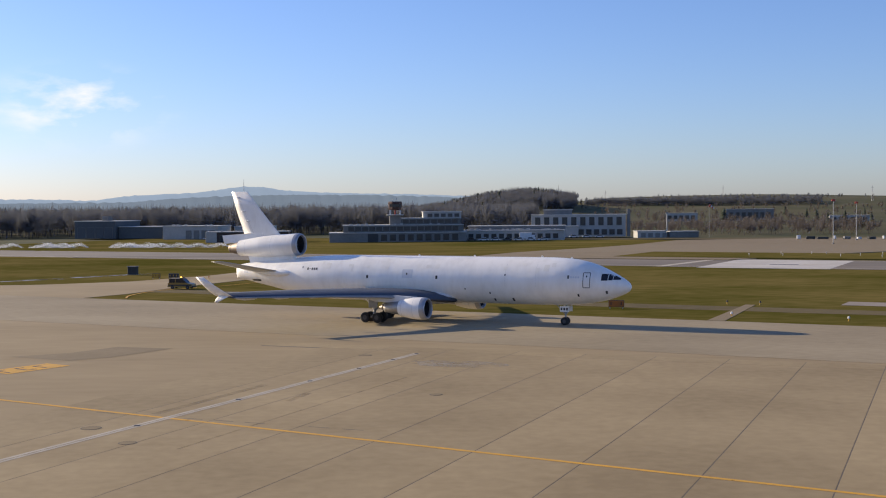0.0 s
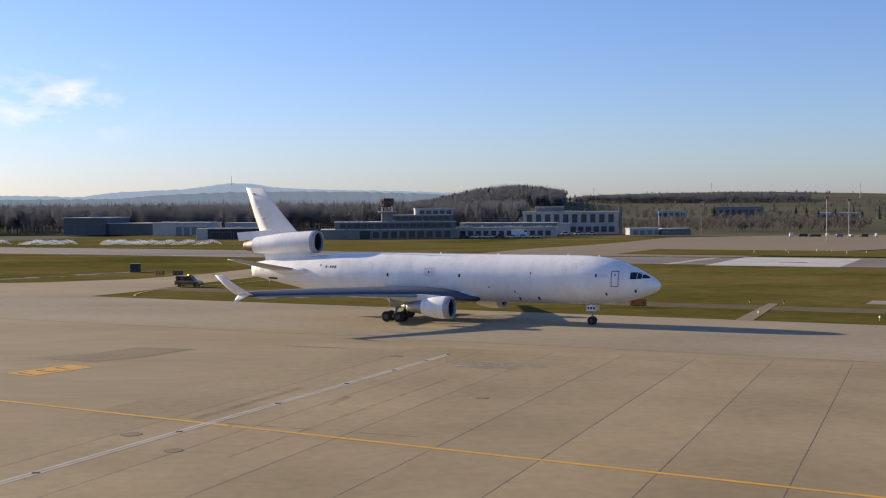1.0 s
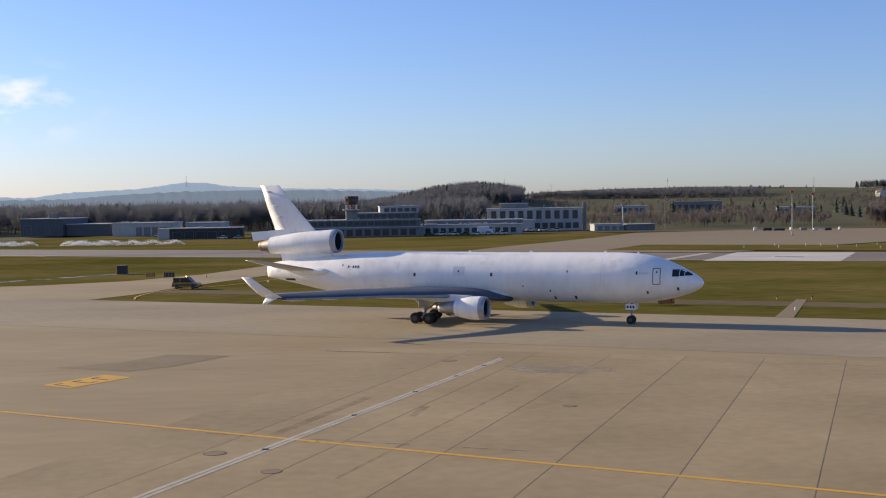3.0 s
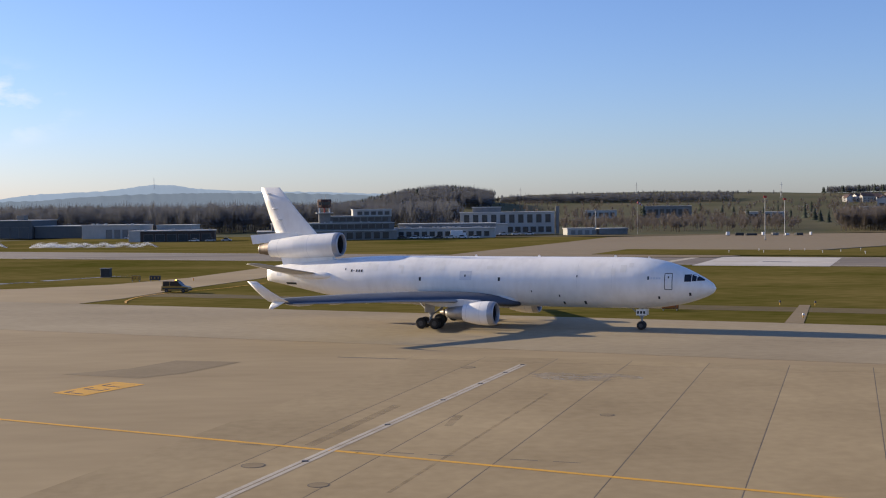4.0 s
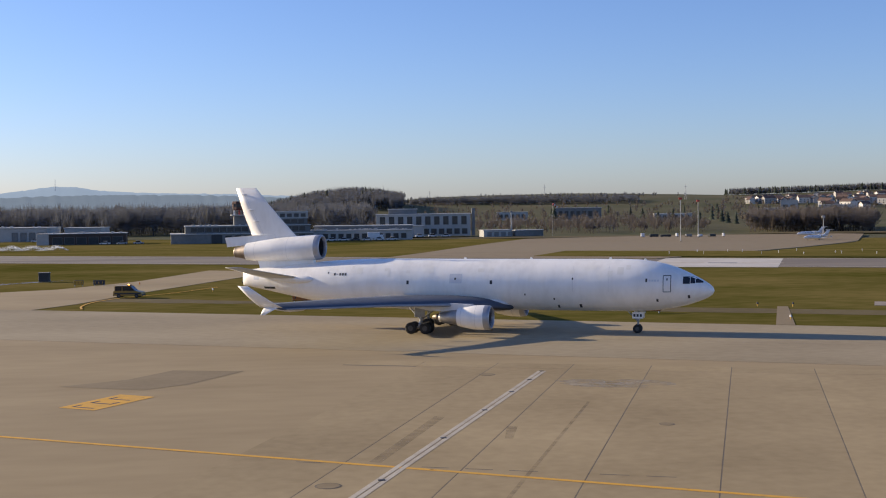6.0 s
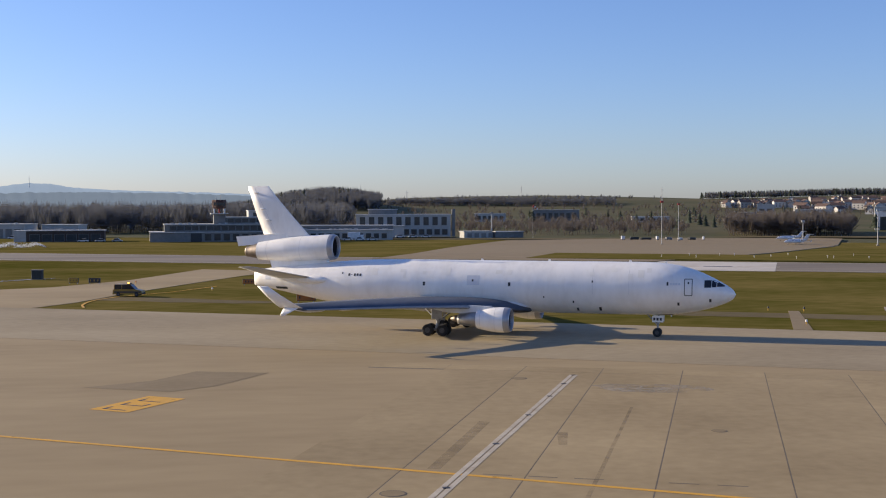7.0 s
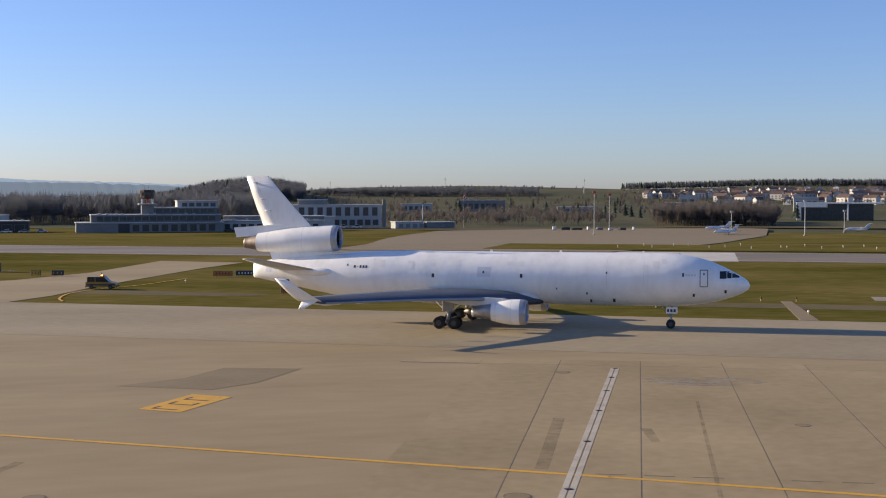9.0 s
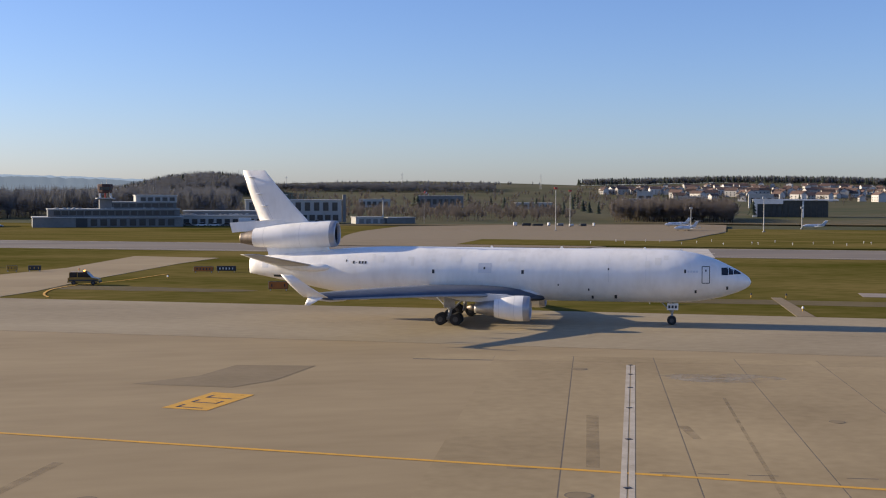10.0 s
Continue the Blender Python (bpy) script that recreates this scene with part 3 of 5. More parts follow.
        for y, le, ch, z, th in sl:
            for ax, bz in ((0.022, 0.42), (0.010, 0.24), (0.0, 0.0), (0.008, -0.14), (0.016, -0.26)):
                v.append((le - ax * ch, side * y, z + 0.012 + bz * th * ch / 2 * 1.02 + (0.10 + 0.0018 * y) * (ax - 0.4) * ch))
        f = [(i * 5 + j, i * 5 + 5 + j, i * 5 + 6 + j, i * 5 + 1 + j) for i in range(len(sl) - 1) for j in range(4)]
        mesh_ob("slat", v, f, M["slat"], w, "grey leading-edge slat", smooth=True)
        # flap track fairings
        for y, x in ((7.2, -28.0), (12.2, -30.0), (16.8, -32.0), (21, -34.2)):
            zf = np.interp(y, [s[0] for s in secs], [s[3] for s in secs]) - 0.30
            mesh_ob("flap_fairing", *loft([ring(x + d, side * y, zf + dz, q * 0.75, q, 14) for d, dz, q in ((2.4, 0.05, 0.02), (1.6, -0.05, 0.2), (0.2, -0.12, 0.27), (-1.2, -0.06, 0.18), (-2.2, 0.05, 0.02))]), M["skin_dirty"], w, smooth=True)
        # winglet, upper and lower
        up = [(24.6, -33.2, 2.5, 4.5), (25.0, -34.0, 2.2, 5.0), (25.4, -35.2, 1.75, 5.8), (25.75, -36.6, 1.15, 6.8)]
        mesh_ob("winglet", *loft([airfoil(le, ch, 0.06, z, True, side * y) for y, le, ch, z in up]), M["skin"], w, "white upswept winglet", smooth=True)
        lo = [(24.6, -33.6, 1.7, 4.55), (24.9, -34.3, 1.1, 4.15), (25.1, -35.0, 0.5, 3.75)]
        mesh_ob("lower_winglet", *loft([airfoil(le, ch, 0.09, z, True, side * y) for y, le, ch, z in lo]), M["skin"], w, "small white lower winglet", smooth=True)
        # wing engine
        e = nacelle(a, -15.1, side * 8.4, 2.28, 1.33, 3.9, 2.3, "wing_engine")
        v = []
        for x0, z0, z1 in ((-16.4, 3.45, 3.55), (-17.6, 3.2, 3.72), (-20.2, 2.9, 3.85), (-22.5, 3.0, 3.8), (-24.6, 3.4, 3.7)):
            hw = 0.10 if x0 in (-16.4, -24.6) else 0.26
            v.append([(x0, side * 8.4 - hw, z0), (x0, side * 8.4 + hw, z0), (x0, side * 8.4 + hw, z1), (x0, side * 8.4 - hw, z1)])
        mesh_ob("pylon", *loft(v), M["skin_dirty"], e, smooth=False)
        # tailplane
        st = [(0.8, -40.4, 5.8, 6.0), (2.0, -41.2, 5.2, 6.2), (9.0, -45.9, 2.0, 7.8)]
        mesh_ob("tailplane", *loft([airfoil(le, ch, 0.075, z, y=side * y) for y, le, ch, z in st]), M["tail_grey"], a, "pale grey swept tailplane", smooth=True)
        mesh_ob("tailplane_edge", *loft([[(le + 0.05, side * y, z + 0.06), (le - 0.4, side * y, z + 0.2 * ch / 7), (le - 0.4, side * y, z - 0.16 * ch / 7), (le + 0.05, side * y, z - 0.03)] for y, le, ch, z in st[1:]]), M["metal"], a, "bare metal tailplane edge")
        dome = smooth_steps([(0.0, 0.02), (0.5, 0.36), (1.8, 0.55), (4.2, 0.5), (6.0, 0.22), (6.6, 0.03)], 3)
        mesh_ob("tailplane_fairing", *loft([ring(-39.2 - d, side * (fus_at(-39.2 - d)[1] - 0.12), 6.05, q, q * 0.9, 16) for d, q in dome]), M["skin"], a, "rounded white fairing at the tailplane root", smooth=True)
        mesh_ob("tail_vent", *hull_patch(-46.6, -44.9, 4.78, 5.05, 3, 2, side, 0.016), M["box_dark"], body, "dark soot-stained vent", smooth=True)
        mesh_ob("tail_panel", *hull_patch(-48.0, -47.2, 5.9, 6.5, 3, 2, side, 0.016), M["grey_mark"], body, smooth=True)
    # tail engine, its pylon, the fin
    te = nacelle(a, -39.0, 0, 9.95, 1.5, 10.3, 1.6, "tail_engine", True)
    pyl = [[(-40.0, 0.40, 7.6), (-47.2, 0.5, 6.6), (-47.9, 0.35, 8.9), (-40.4, 0.40, 9.0)], [(-40.0, -0.40, 7.6), (-47.2, -0.5, 6.6), (-47.9, -0.35, 8.9), (-40.4, -0.40, 9.0)]]
    mesh_ob("tail_pylon", *loft(pyl), M["skin"], te, "white pylon under the tail engine")
    fin = [(-41.9, 6.7, 10.6), (-42.6, 6.05, 11.4), (-44.5, 4.95, 13.4), (-46.3, 3.85, 15.4), (-48.0, 2.75, 17.42)]
    part("apu_outlet", tube((-49.2, 0, 5.5), (-50.05, 0, 5.6), 0.3, 0.24), M["box_dark"], body, "dark auxiliary engine outlet")
    fm = mesh_ob("fin", *loft([airfoil(le, ch, 0.035, z, True) for le, ch, z in fin]), M["skin"], a, "tall white swept fin", smooth=True)
    mesh_ob("lower_rudder", *loft([[(-45.5, y, 11.55), (-47.5, y * 1.6, 11.5), (-52.4, y, 11.15), (-52.1, y, 9.95), (-50.4, y * 1.6, 10.1), (-45.5, y, 10.6)] for y in (-0.14, 0.14)]), M["skin"], fm, "white lower rudder above the exhaust")
    mesh_ob("rudder_gap", [(-46.9, -0.20, 11.5), (-46.94, -0.20, 11.5), (-49.86, -0.07, 17.2), (-49.82, -0.07, 17.2)], [(0, 1, 2, 3)], M["seam"], fm)
    for z, x in ((13.2, -47.9), (14.6, -48.6), (16.6, -49.5)):
        mesh_ob("rudder_hinge", *loft([ring(x + d, -0.14, z, q, q, 10) for d, q in ((0.35, 0.01), (0.1, 0.09), (-0.3, 0.07), (-0.5, 0.01))]), M["white_box"], fm, "small white rudder hinge fairing", smooth=True)
    # nose gear
    gear = part("nose_gear", tube((0, 0, 0.5), (0.15, 0, 2.9), 0.11), M["strut"], a, "grey nose landing gear leg")
    part("drag_brace", tube((0.05, 0, 1.3), (-1.4, 0, 2.8), 0.07), M["strut"], gear)
    part("axle", tube((0, -0.5, 0.5), (0, 0.5, 0.5), 0.09), M["strut"], gear)
    part("steering_box", boxed(0.1, 0, 1.45, 0.3, 0.5, 0.16, 0.03), M["strut"], gear)
    for y in (-0.33, 0.33):
        wheel(gear, 0, y, 0.5, 0.51, 0.34)
    for y in (-0.62, 0.62):
        d = part("gear_door", boxed(0.1, y, 1.7, 1.25, 0.05, 0.72, 0.02), M["skin"], gear, "white nose gear door with dark marks")
        for k in range(3):
            part("door_mark", boxed(-0.28 + k * 0.36, y * 1.05, 1.9, 0.24, 0.012, 0.32), M["black"], d)
    for side in (-1, 1):
        y = side * 5.35
        gear = part("main_gear", tube((-24.65, y, 0.7), (-24.3, side * 4.9, 3.3), 0.2), M["strut"], a, "grey main landing gear leg with four wheels")
        part("side_brace", tube((-24.6, y, 1.5), (-23.0, side * 3.4, 3.0), 0.1), M["strut"], gear)
        part("drag_brace", tube((-24.6, y, 1.7), (-26.2, side * 4.7, 3.1), 0.08), M["strut"], gear)
        part("bogie_beam", tube((-23.6, y, 0.68), (-25.6, y, 0.68), 0.14), M["strut"], gear)
        for x in (-23.75, -25.5):
            part("axle", tube((x, y - 0.75, 0.68), (x, y + 0.75, 0.68), 0.1), M["strut"], gear)
        for x in (-23.75, -25.5):
            for dy in (-0.66, 0.66):
                wheel(gear, x, y + dy, 0.68, 0.68, 0.48)
        part("gear_door", boxed(-24.5, side * 5.75, 1.95, 1.3, 0.06, 1.4, 0.02), M["strut"], gear, "grey main gear door")
    gear = part("centre_gear", tube((-25.4, 0, 0.68), (-25.2, 0, 2.8), 0.17), M["strut"], a, "grey centre landing gear leg")
    part("axle", tube((-25.4, -0.6, 0.68), (-25.4, 0.6, 0.68), 0.1), M["strut"], gear)
    for dy in (-0.48, 0.48):
        wheel(gear, -25.4, dy, 0.66, 0.66, 0.44)
    return a


airliner = build_airliner()


# ---- far woods and ridges ----
def ridge(name, pts, r, mat, label, depth=500):
    """A wooded ridge r metres off; pts: rows of azimuth and elevation in degrees."""
    az = np.arange(pts[-1][0], pts[0][0] + 0.001, 0.12)
    el = np.interp(az, [p[0] for p in pts][::-1], [p[1] for p in pts][::-1])
    v, f = [], []
    for i, (a, e) in enumerate(zip(az, el)):
        top = EYE + r * math.tan(radians(e)) + 3.2 * noise.noise((a * 3.1, r, 0)) + 2.0 * noise.noise((a * 11, r, 4))
        for d, h in ((-0.6, -2), (-0.25, 0.55), (-0.08, 0.88), (0, 1.0), (0.2, 0.8)):
            x, y = ray(a, r + d * depth)
            v.append((x, y, top * h if h > 0 else h))
    for i in range(len(az) - 1):
        for j in range(4):
            f.append((i * 5 + j, i * 5 + 5 + j, i * 5 + 6 + j, i * 5 + 1 + j))
    return tagged(mesh_ob(name, v, f, mat, smooth=True), label, "hill", kind="structure")


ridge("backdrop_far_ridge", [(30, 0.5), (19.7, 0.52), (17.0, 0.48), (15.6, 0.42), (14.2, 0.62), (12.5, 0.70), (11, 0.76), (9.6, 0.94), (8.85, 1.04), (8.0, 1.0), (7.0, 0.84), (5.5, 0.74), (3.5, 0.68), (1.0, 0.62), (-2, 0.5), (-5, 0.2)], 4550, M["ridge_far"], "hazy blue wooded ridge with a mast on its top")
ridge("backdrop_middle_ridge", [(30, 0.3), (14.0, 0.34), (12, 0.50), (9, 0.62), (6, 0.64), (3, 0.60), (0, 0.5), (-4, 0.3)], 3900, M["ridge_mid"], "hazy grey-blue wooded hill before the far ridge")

CLUMP = []
for k in range(12):
    bm = bmesh.new()
    bmesh.ops.create_icosphere(bm, subdivisions=1, radius=1)
    for vv in bm.verts:
        vv.co *= 0.72 + 0.5 * random.random()
    bm.verts.index_update()
    CLUMP.append((np.array([vv.co[:] for vv in bm.verts]), np.array([[q.index for q in ff.verts] for ff in bm.faces])))
    bm.free()
CONE = []
for k in range(4):
    vs, fs = [], []
    for lev in range(4):
        z0, z1, r0 = 0.08 + lev * 0.22, 0.42 + lev * 0.2, 0.30 - lev * 0.062
        b0 = len(vs)
        for j in range(7):
            q = r0 * (0.75 + 0.5 * random.random())
            vs.append((q * math.cos(j * 0.8976), q * math.sin(j * 0.8976), z0 + 0.05 * random.random()))
        vs.append((0, 0, z1))
        fs += [(b0 + j, b0 + (j + 1) % 7, b0 + 7) for j in range(7)]
    CONE.append((np.array(vs), np.array(fs)))


def wood(name, spots, mat, label, conifer=False, category="woodland"):
    """Many trees as one mesh; spots: rows of x, y, z, height, width."""
    V, F, n = [], [], 0
    rs = random.Random(len(spots))
    spots = [(*scale_out(x, y, z), h * far_times(math.hypot(x, y)), w * far_times(math.hypot(x, y))) for x, y, z, h, w in spots]
    for x, y, z, h, w in spots:
        if conifer:
            v, f = CONE[rs.randrange(4)]
            V.append(v * (w * 2.2, w * 2.2, h) + (x, y, z))
            F.append(f + n)
            n += len(v)
            continue
        for k in range(1):
            v, f = CLUMP[rs.randrange(12)]
            a, q = rs.uniform(0, 6.28), rs.uniform(0.1, 0.6) * w
            s = w * rs.uniform(0.22, 0.36)
            V.append(v * (s, s, s * rs.uniform(0.9, 1.5)) + (x + q * math.cos(a), y + q * math.sin(a), z + h * rs.uniform(0.2, 0.7)))
            F.append(f + n)
            n += len(v)
        # a broom of thin twigs
        for k in range(70):
            a, q, t = rs.uniform(0, 6.28), rs.uniform(0.1, 1.0) * w, h * rs.uniform(0.4, 1.0)
            a2, q2, t2 = a + rs.uniform(-0.5, 0.5), q * rs.uniform(0.2, 0.6), t * rs.uniform(0.35, 0.7)
            t -= 0.3 * h * (q / w) ** 2
            b, c = rs.uniform(0.22, 0.55) * h / 16, rs.uniform(0, 3.14)
            px, py = x + q2 * math.cos(a2), y + q2 * math.sin(a2)
            V.append(np.array([(px - b * math.cos(c), py - b * math.sin(c), z + t2), (px + b * math.cos(c), py + b * math.sin(c), z + t2), (x + q * math.cos(a), y + q * math.sin(a), z + t)]))
            F.append(np.array([[n, n + 1, n + 2]]))
            n += 3
        b = 0.22 + h * 0.008
        V.append(np.array([(x - b, y, z - 1), (x + b, y, z - 1), (x, y + b, z - 1), (x, y, z + h * 0.6)]))
        F.append(np.array([[0, 1, 3], [1, 2, 3], [2, 0, 3]]) + n)
        n += 4
    me = bpy.data.meshes.new(name)
    verts, faces = np.concatenate(V), np.concatenate(F)
    me.vertices.add(len(verts))
    me.vertices.foreach_set("co", verts.astype(np.float32).ravel())
    me.loops.add(len(faces) * 3)
    me.loops.foreach_set("vertex_index", faces.astype(np.int32).ravel())
    me.polygons.add(len(faces))
    me.polygons.foreach_set("loop_start", np.arange(0, len(faces) * 3, 3, dtype=np.int32))
    me.update(calc_edges=True)
    me.materials.append(mat)
    return tagged(new(name, me), label, category, kind="stuff")


def scatter(n, az0, az1, r0, r1, h0, h1, seed, w=0.42):
    rs = random.Random(seed)
    out = []
    for _ in range(n):
        r = r0 + (r1 - r0) * rs.random()
        x, y = ray(rs.uniform(az0, az1), r)
        h = rs.uniform(h0, h1)
        out.append((x, y, max(land_height(x, y), -0.1), h, h * w * rs.uniform(0.8, 1.2)))
    return out


wood("woodland_belt", scatter(2500, 28, -5, 720, 1120, 15, 21, 1), M["bare_wood"], "belt of bare brown winter woodland behind the airfield")
wood("conifer_wood", scatter(70, 28, -3, 950, 1150, 13, 18, 2), M["conifer"], "dark conifers standing among the bare woodland", True)
wood("wooded_hill", scatter(1500, 2.0, -6.6, 1250, 1600, 14, 19, 3), M["bare_wood"], "wooded brown hill top behind the terminal")
wood("hill_conifers", scatter(60, 1.6, -6.0, 1330, 1560, 12, 17, 4), M["conifer"], "dark conifers along the wooded hill top", True)
wood("tree_line_east", scatter(760, -7, -17.5, 2000, 2350, 11, 18, 5), M["bare_wood"], "bare brown tree line on the rising fields")
wood("scrub", scatter(400, -5, -20.5, 640, 860, 4, 10, 6), M["bush"], "leafless brown scrub and small trees beyond the far apron")
wood("hedge_trees", scatter(300, -6, -24, 900, 1700, 5, 11, 7), M["bush"], "leafless brown hedgerow trees between the fields")
wood("thicket", scatter(420, -22.3, -27.6, 640, 760, 9, 15, 8), M["bush"], "dense brown leafless thicket behind the parked jets")
wood("far_wood", scatter(1400, -21.6, -38, 2950, 3350, 15, 22, 9), M["bare_wood"], "dark wooded ridge above the town")
wood("far_conifers", scatter(300, -21.3, -38, 2900, 3350, 14, 19, 10), M["conifer"], "dark conifers along the ridge above the town", True)
wood("town_trees", scatter(260, -21, -38, 1100, 2600, 6, 11, 11), M["bush"], "bare brown trees between the houses")
wood("ridge_trees", scatter(46, -9, -20.5, 2900, 3200, 9, 15, 13), M["bare_wood"], "single bare trees on the green skyline")
wood("dark_trees", scatter(36, -13, -32, 780, 1300, 8, 13, 12), M["conifer"], "scattered dark green conifers in the fields", True)


# ---- marks on the ground ----
def strip(name, a, b, w, z, mat, parent=None):
    a, b = Vector(a), Vector(b)
    d = (b - a).normalized() * (w / 2)
    n = Vector((-d.y, d.x))
    v = [(*(a + n), z), (*(a - n), z), (*(b - n), z), (*(b + n), z)]
    return mesh_ob(name, v, [(0, 1, 2, 3)], mat, parent)


def marking(name, a, b, w, z, mat, label):
    return tagged(strip(name, a, b, w, z, mat), label, "marking", kind="structure")


marking("yellow_line", (-130, 153.3), (120, 1.6), 0.42, 0.02, M["yellow"], "thin yellow taxi line painted on the concrete")
# white double line with inset lights
wl0, wl1 = Vector((-17.3, 27.0)), Vector((20.4, 110.4))
wd = (wl1 - wl0).normalized()
wnrm = Vector((-wd.y, wd.x))
guide = marking("white_line", wl0 + wnrm * 0.21, wl1 + wnrm * 0.21, 0.33, 0.022, M["white_line"], "worn white double line across the apron")
strip("white_stripe", wl0 - wnrm * 0.21, wl1 - wnrm * 0.21, 0.33, 0.022, M["white_line"], guide)
for d in (33, 46.5, 59, 70, 79, 86, 91.4):
    p = wl0 + wd * d
    light = tagged(part("inset_light", boxed(p.x, p.y, 0.0, 0.4, 0.35, 0.05, 0.02), M["black"], None), "dark inset ground light in the white line", "ground light", "inset lights")
for x, y, r in ((-1.1, 68.6, 0.62), (2.8, 63.1, 0.52), (15.2, 109.3, 0.6), (-24.5, 74.0, 0.5), (22.5, 82.5, 0.45)):
    man = thing("manhole", pose(x, y, 0.0), "round dark iron manhole cover set in concrete", "manhole", "manhole covers")
    part("cover", tube((0, 0, 0.0), (0, 0, 0.03), r, seg=24), M["concrete_dark"], man)
    part("cover_rim", tube((0, 0, 0.0), (0, 0, 0.024), r * 1.16, seg=24), M["joint"], man)
# concrete slabs with open joints
JA = radians(67.6)
jd, jn = Vector((math.cos(JA), math.sin(JA))), Vector((math.sin(JA), -math.cos(JA)))
slab0 = Vector((16.5, 113.9))
rs = random.Random(2)
for k in range(-2, 14):
    for lo, hi in ((-95, -0.03), (0.03, 3.4)):
        p, w = slab0 + jn * (k * 7.15), 7.15 - (0.075 if k > -2 else 0.03)
        if k < -1 and lo < -1:
            continue
        c = [p + jd * lo, p + jn * w + jd * lo, p + jn * w + jd * hi, p + jd * hi]
        mesh_ob("slab", [(q.x, q.y, 0.009) for q in c] + [(q.x, q.y, 0.0) for q in c], [(0, 1, 2, 3), (0, 4, 5, 1), (1, 5, 6, 2), (2, 6, 7, 3), (3, 7, 4, 0)], M["slab"], apron)
q0, q1 = slab0 + jn * -14.3, slab0 + jn * 101
tagged(sheet("joint_bed", [tuple(q0 + jd * 3.4), tuple(q0 + jd * -0.4), tuple(slab0 + jn * -7.1 - jd * 0.4), tuple(slab0 + jn * -7.1 - jd * 95), tuple(q1 - jd * 95), tuple(q1 + jd * 3.4)], 0.004, M["joint"]), "dark joints between the concrete slabs", "joint", kind="structure")


def stain(name, pts, mat, label, z=0.016):
    n = len(pts)
    ob = mesh_ob(name, [(x, y, z) for x, y in pts], [tuple(range(n))], mat)
    if math.hypot(*pts[0]) > 380:
        scale_out_mesh(ob)
    return tagged(ob, label, "stain", kind="structure")


def blot(x, y, rx, ry, turn, seed, n=22):
    r = random.Random(seed)
    c, s = math.cos(radians(turn)), math.sin(radians(turn))
    out = []
    for k in range(n):
        q = 0.78 + 0.34 * r.random()
        u, v = rx * q * math.cos(6.2832 * k / n), ry * q * math.sin(6.2832 * k / n)
        out.append((x + c * u - s * v, y + s * u + c * v))
    return out


stain("dark_patch", [(-21.5, 110.5), (-14.2, 106.8), (-10.5, 109.5), (-6.0, 116.8), (-12.5, 119.0), (-16.0, 113.6)], M["concrete_dark"], "dark repaired patch in the concrete")
stain("tar_streak", [(7.6, 89.0), (8.3, 88.6), (2.3, 74.0), (1.6, 74.3)], M["stain"], "dark tyre streak on the concrete")
stain("tar_streak", [(19.8, 92.9), (20.0, 92.8), (6.6, 60.8), (6.35, 60.9)], M["stain"], "faint tar line on the concrete")
stain("tar_streak", [(-26.3, 83.0), (-25.7, 82.7), (-33.8, 64.0), (-34.4, 64.4)], M["stain"], "faint tar line on the concrete")
stain("tar_streak", [(11.8, 84.0), (12.5, 83.8), (11.3, 79.6), (10.8, 79.8)], M["stain"], "short dark streak on the concrete")
stain("pale_patch", blot(24.5, 101.5, 5.0, 2.6, -22, 5), M["pale_wear"], "pale worn patch of concrete", 0.013)
pad = stain("stand_mark", [(20.9, 101.4), (23.4, 99.2), (26.2, 101.2), (24.0, 103.4)], M["pale_wear"], "faded white marking pad on the concrete", 0.018)
for x, y in ((22.7, 101.5), (23.9, 100.9), (24.4, 102.1), (23.3, 102.6)):
    mesh_ob("pad_mark", [(px, py, 0.024) for px, py in blot(x, y, 0.5, 0.28, -20, 3, 12)], [tuple(range(12))], M["concrete_dark"], pad)
for k in range(9):
    if k not in (2, 6):
        a = Vector((-2.6 + k * 2.35, 75.3 - k * 0.98))
        marking("grey_dash", a, a + Vector((1.5, -0.62)), 0.14, 0.015, M["joint"], "short worn dark dash along the taxi line")
# dark edge seam where the taxiway concrete begins
marking("seam", at(-160, 117.6), at(200, 117.6), 0.16, 0.016, M["stain"], "dark seam between apron and taxiway concrete")
marking("seam", at(-160, 134), at(200, 134), 0.12, 0.016, M["stain"], "faint seam along the taxiway")

# yellow stand marking with dark characters worn past reading
text_m = pose(-18.6, 97.6, 0.0, 0, 0, 55.6)
sm = thing("stand_number", text_m, "yellow painted stand marking with dark characters", "marking", kind="structure")
mesh_ob("marking_ground", [(0.6, -1.75, 0.018), (7.6, -1.75, 0.018), (7.6, 1.75, 0.018), (0.6, 1.75, 0.018)], [(0, 1, 2, 3)], M["yellow"], sm)
for k in range(4, 7):
    x = -6.9 + k * 2.05
    for b in ((x, -1.05, 0.22, 2.1), (x + 0.5, 0.95, 1.0, 0.22), (x + 0.5, -0.95, 1.0, 0.22))[: 3 if k % 2 else 2]:
        mesh_ob("character_bar", [(b[0] - b[2] / 2, -b[3] / 2 + (b[1] if b[3] < 1 else 0), 0.023), (b[0] + b[2] / 2, -b[3] / 2 + (b[1] if b[3] < 1 else 0), 0.023), (b[0] + b[2] / 2, b[3] / 2 + (b[1] if b[3] < 1 else 0), 0.023), (b[0] - b[2] / 2, b[3] / 2 + (b[1] if b[3] < 1 else 0), 0.023)], [(0, 1, 2, 3)], M["black"], sm)
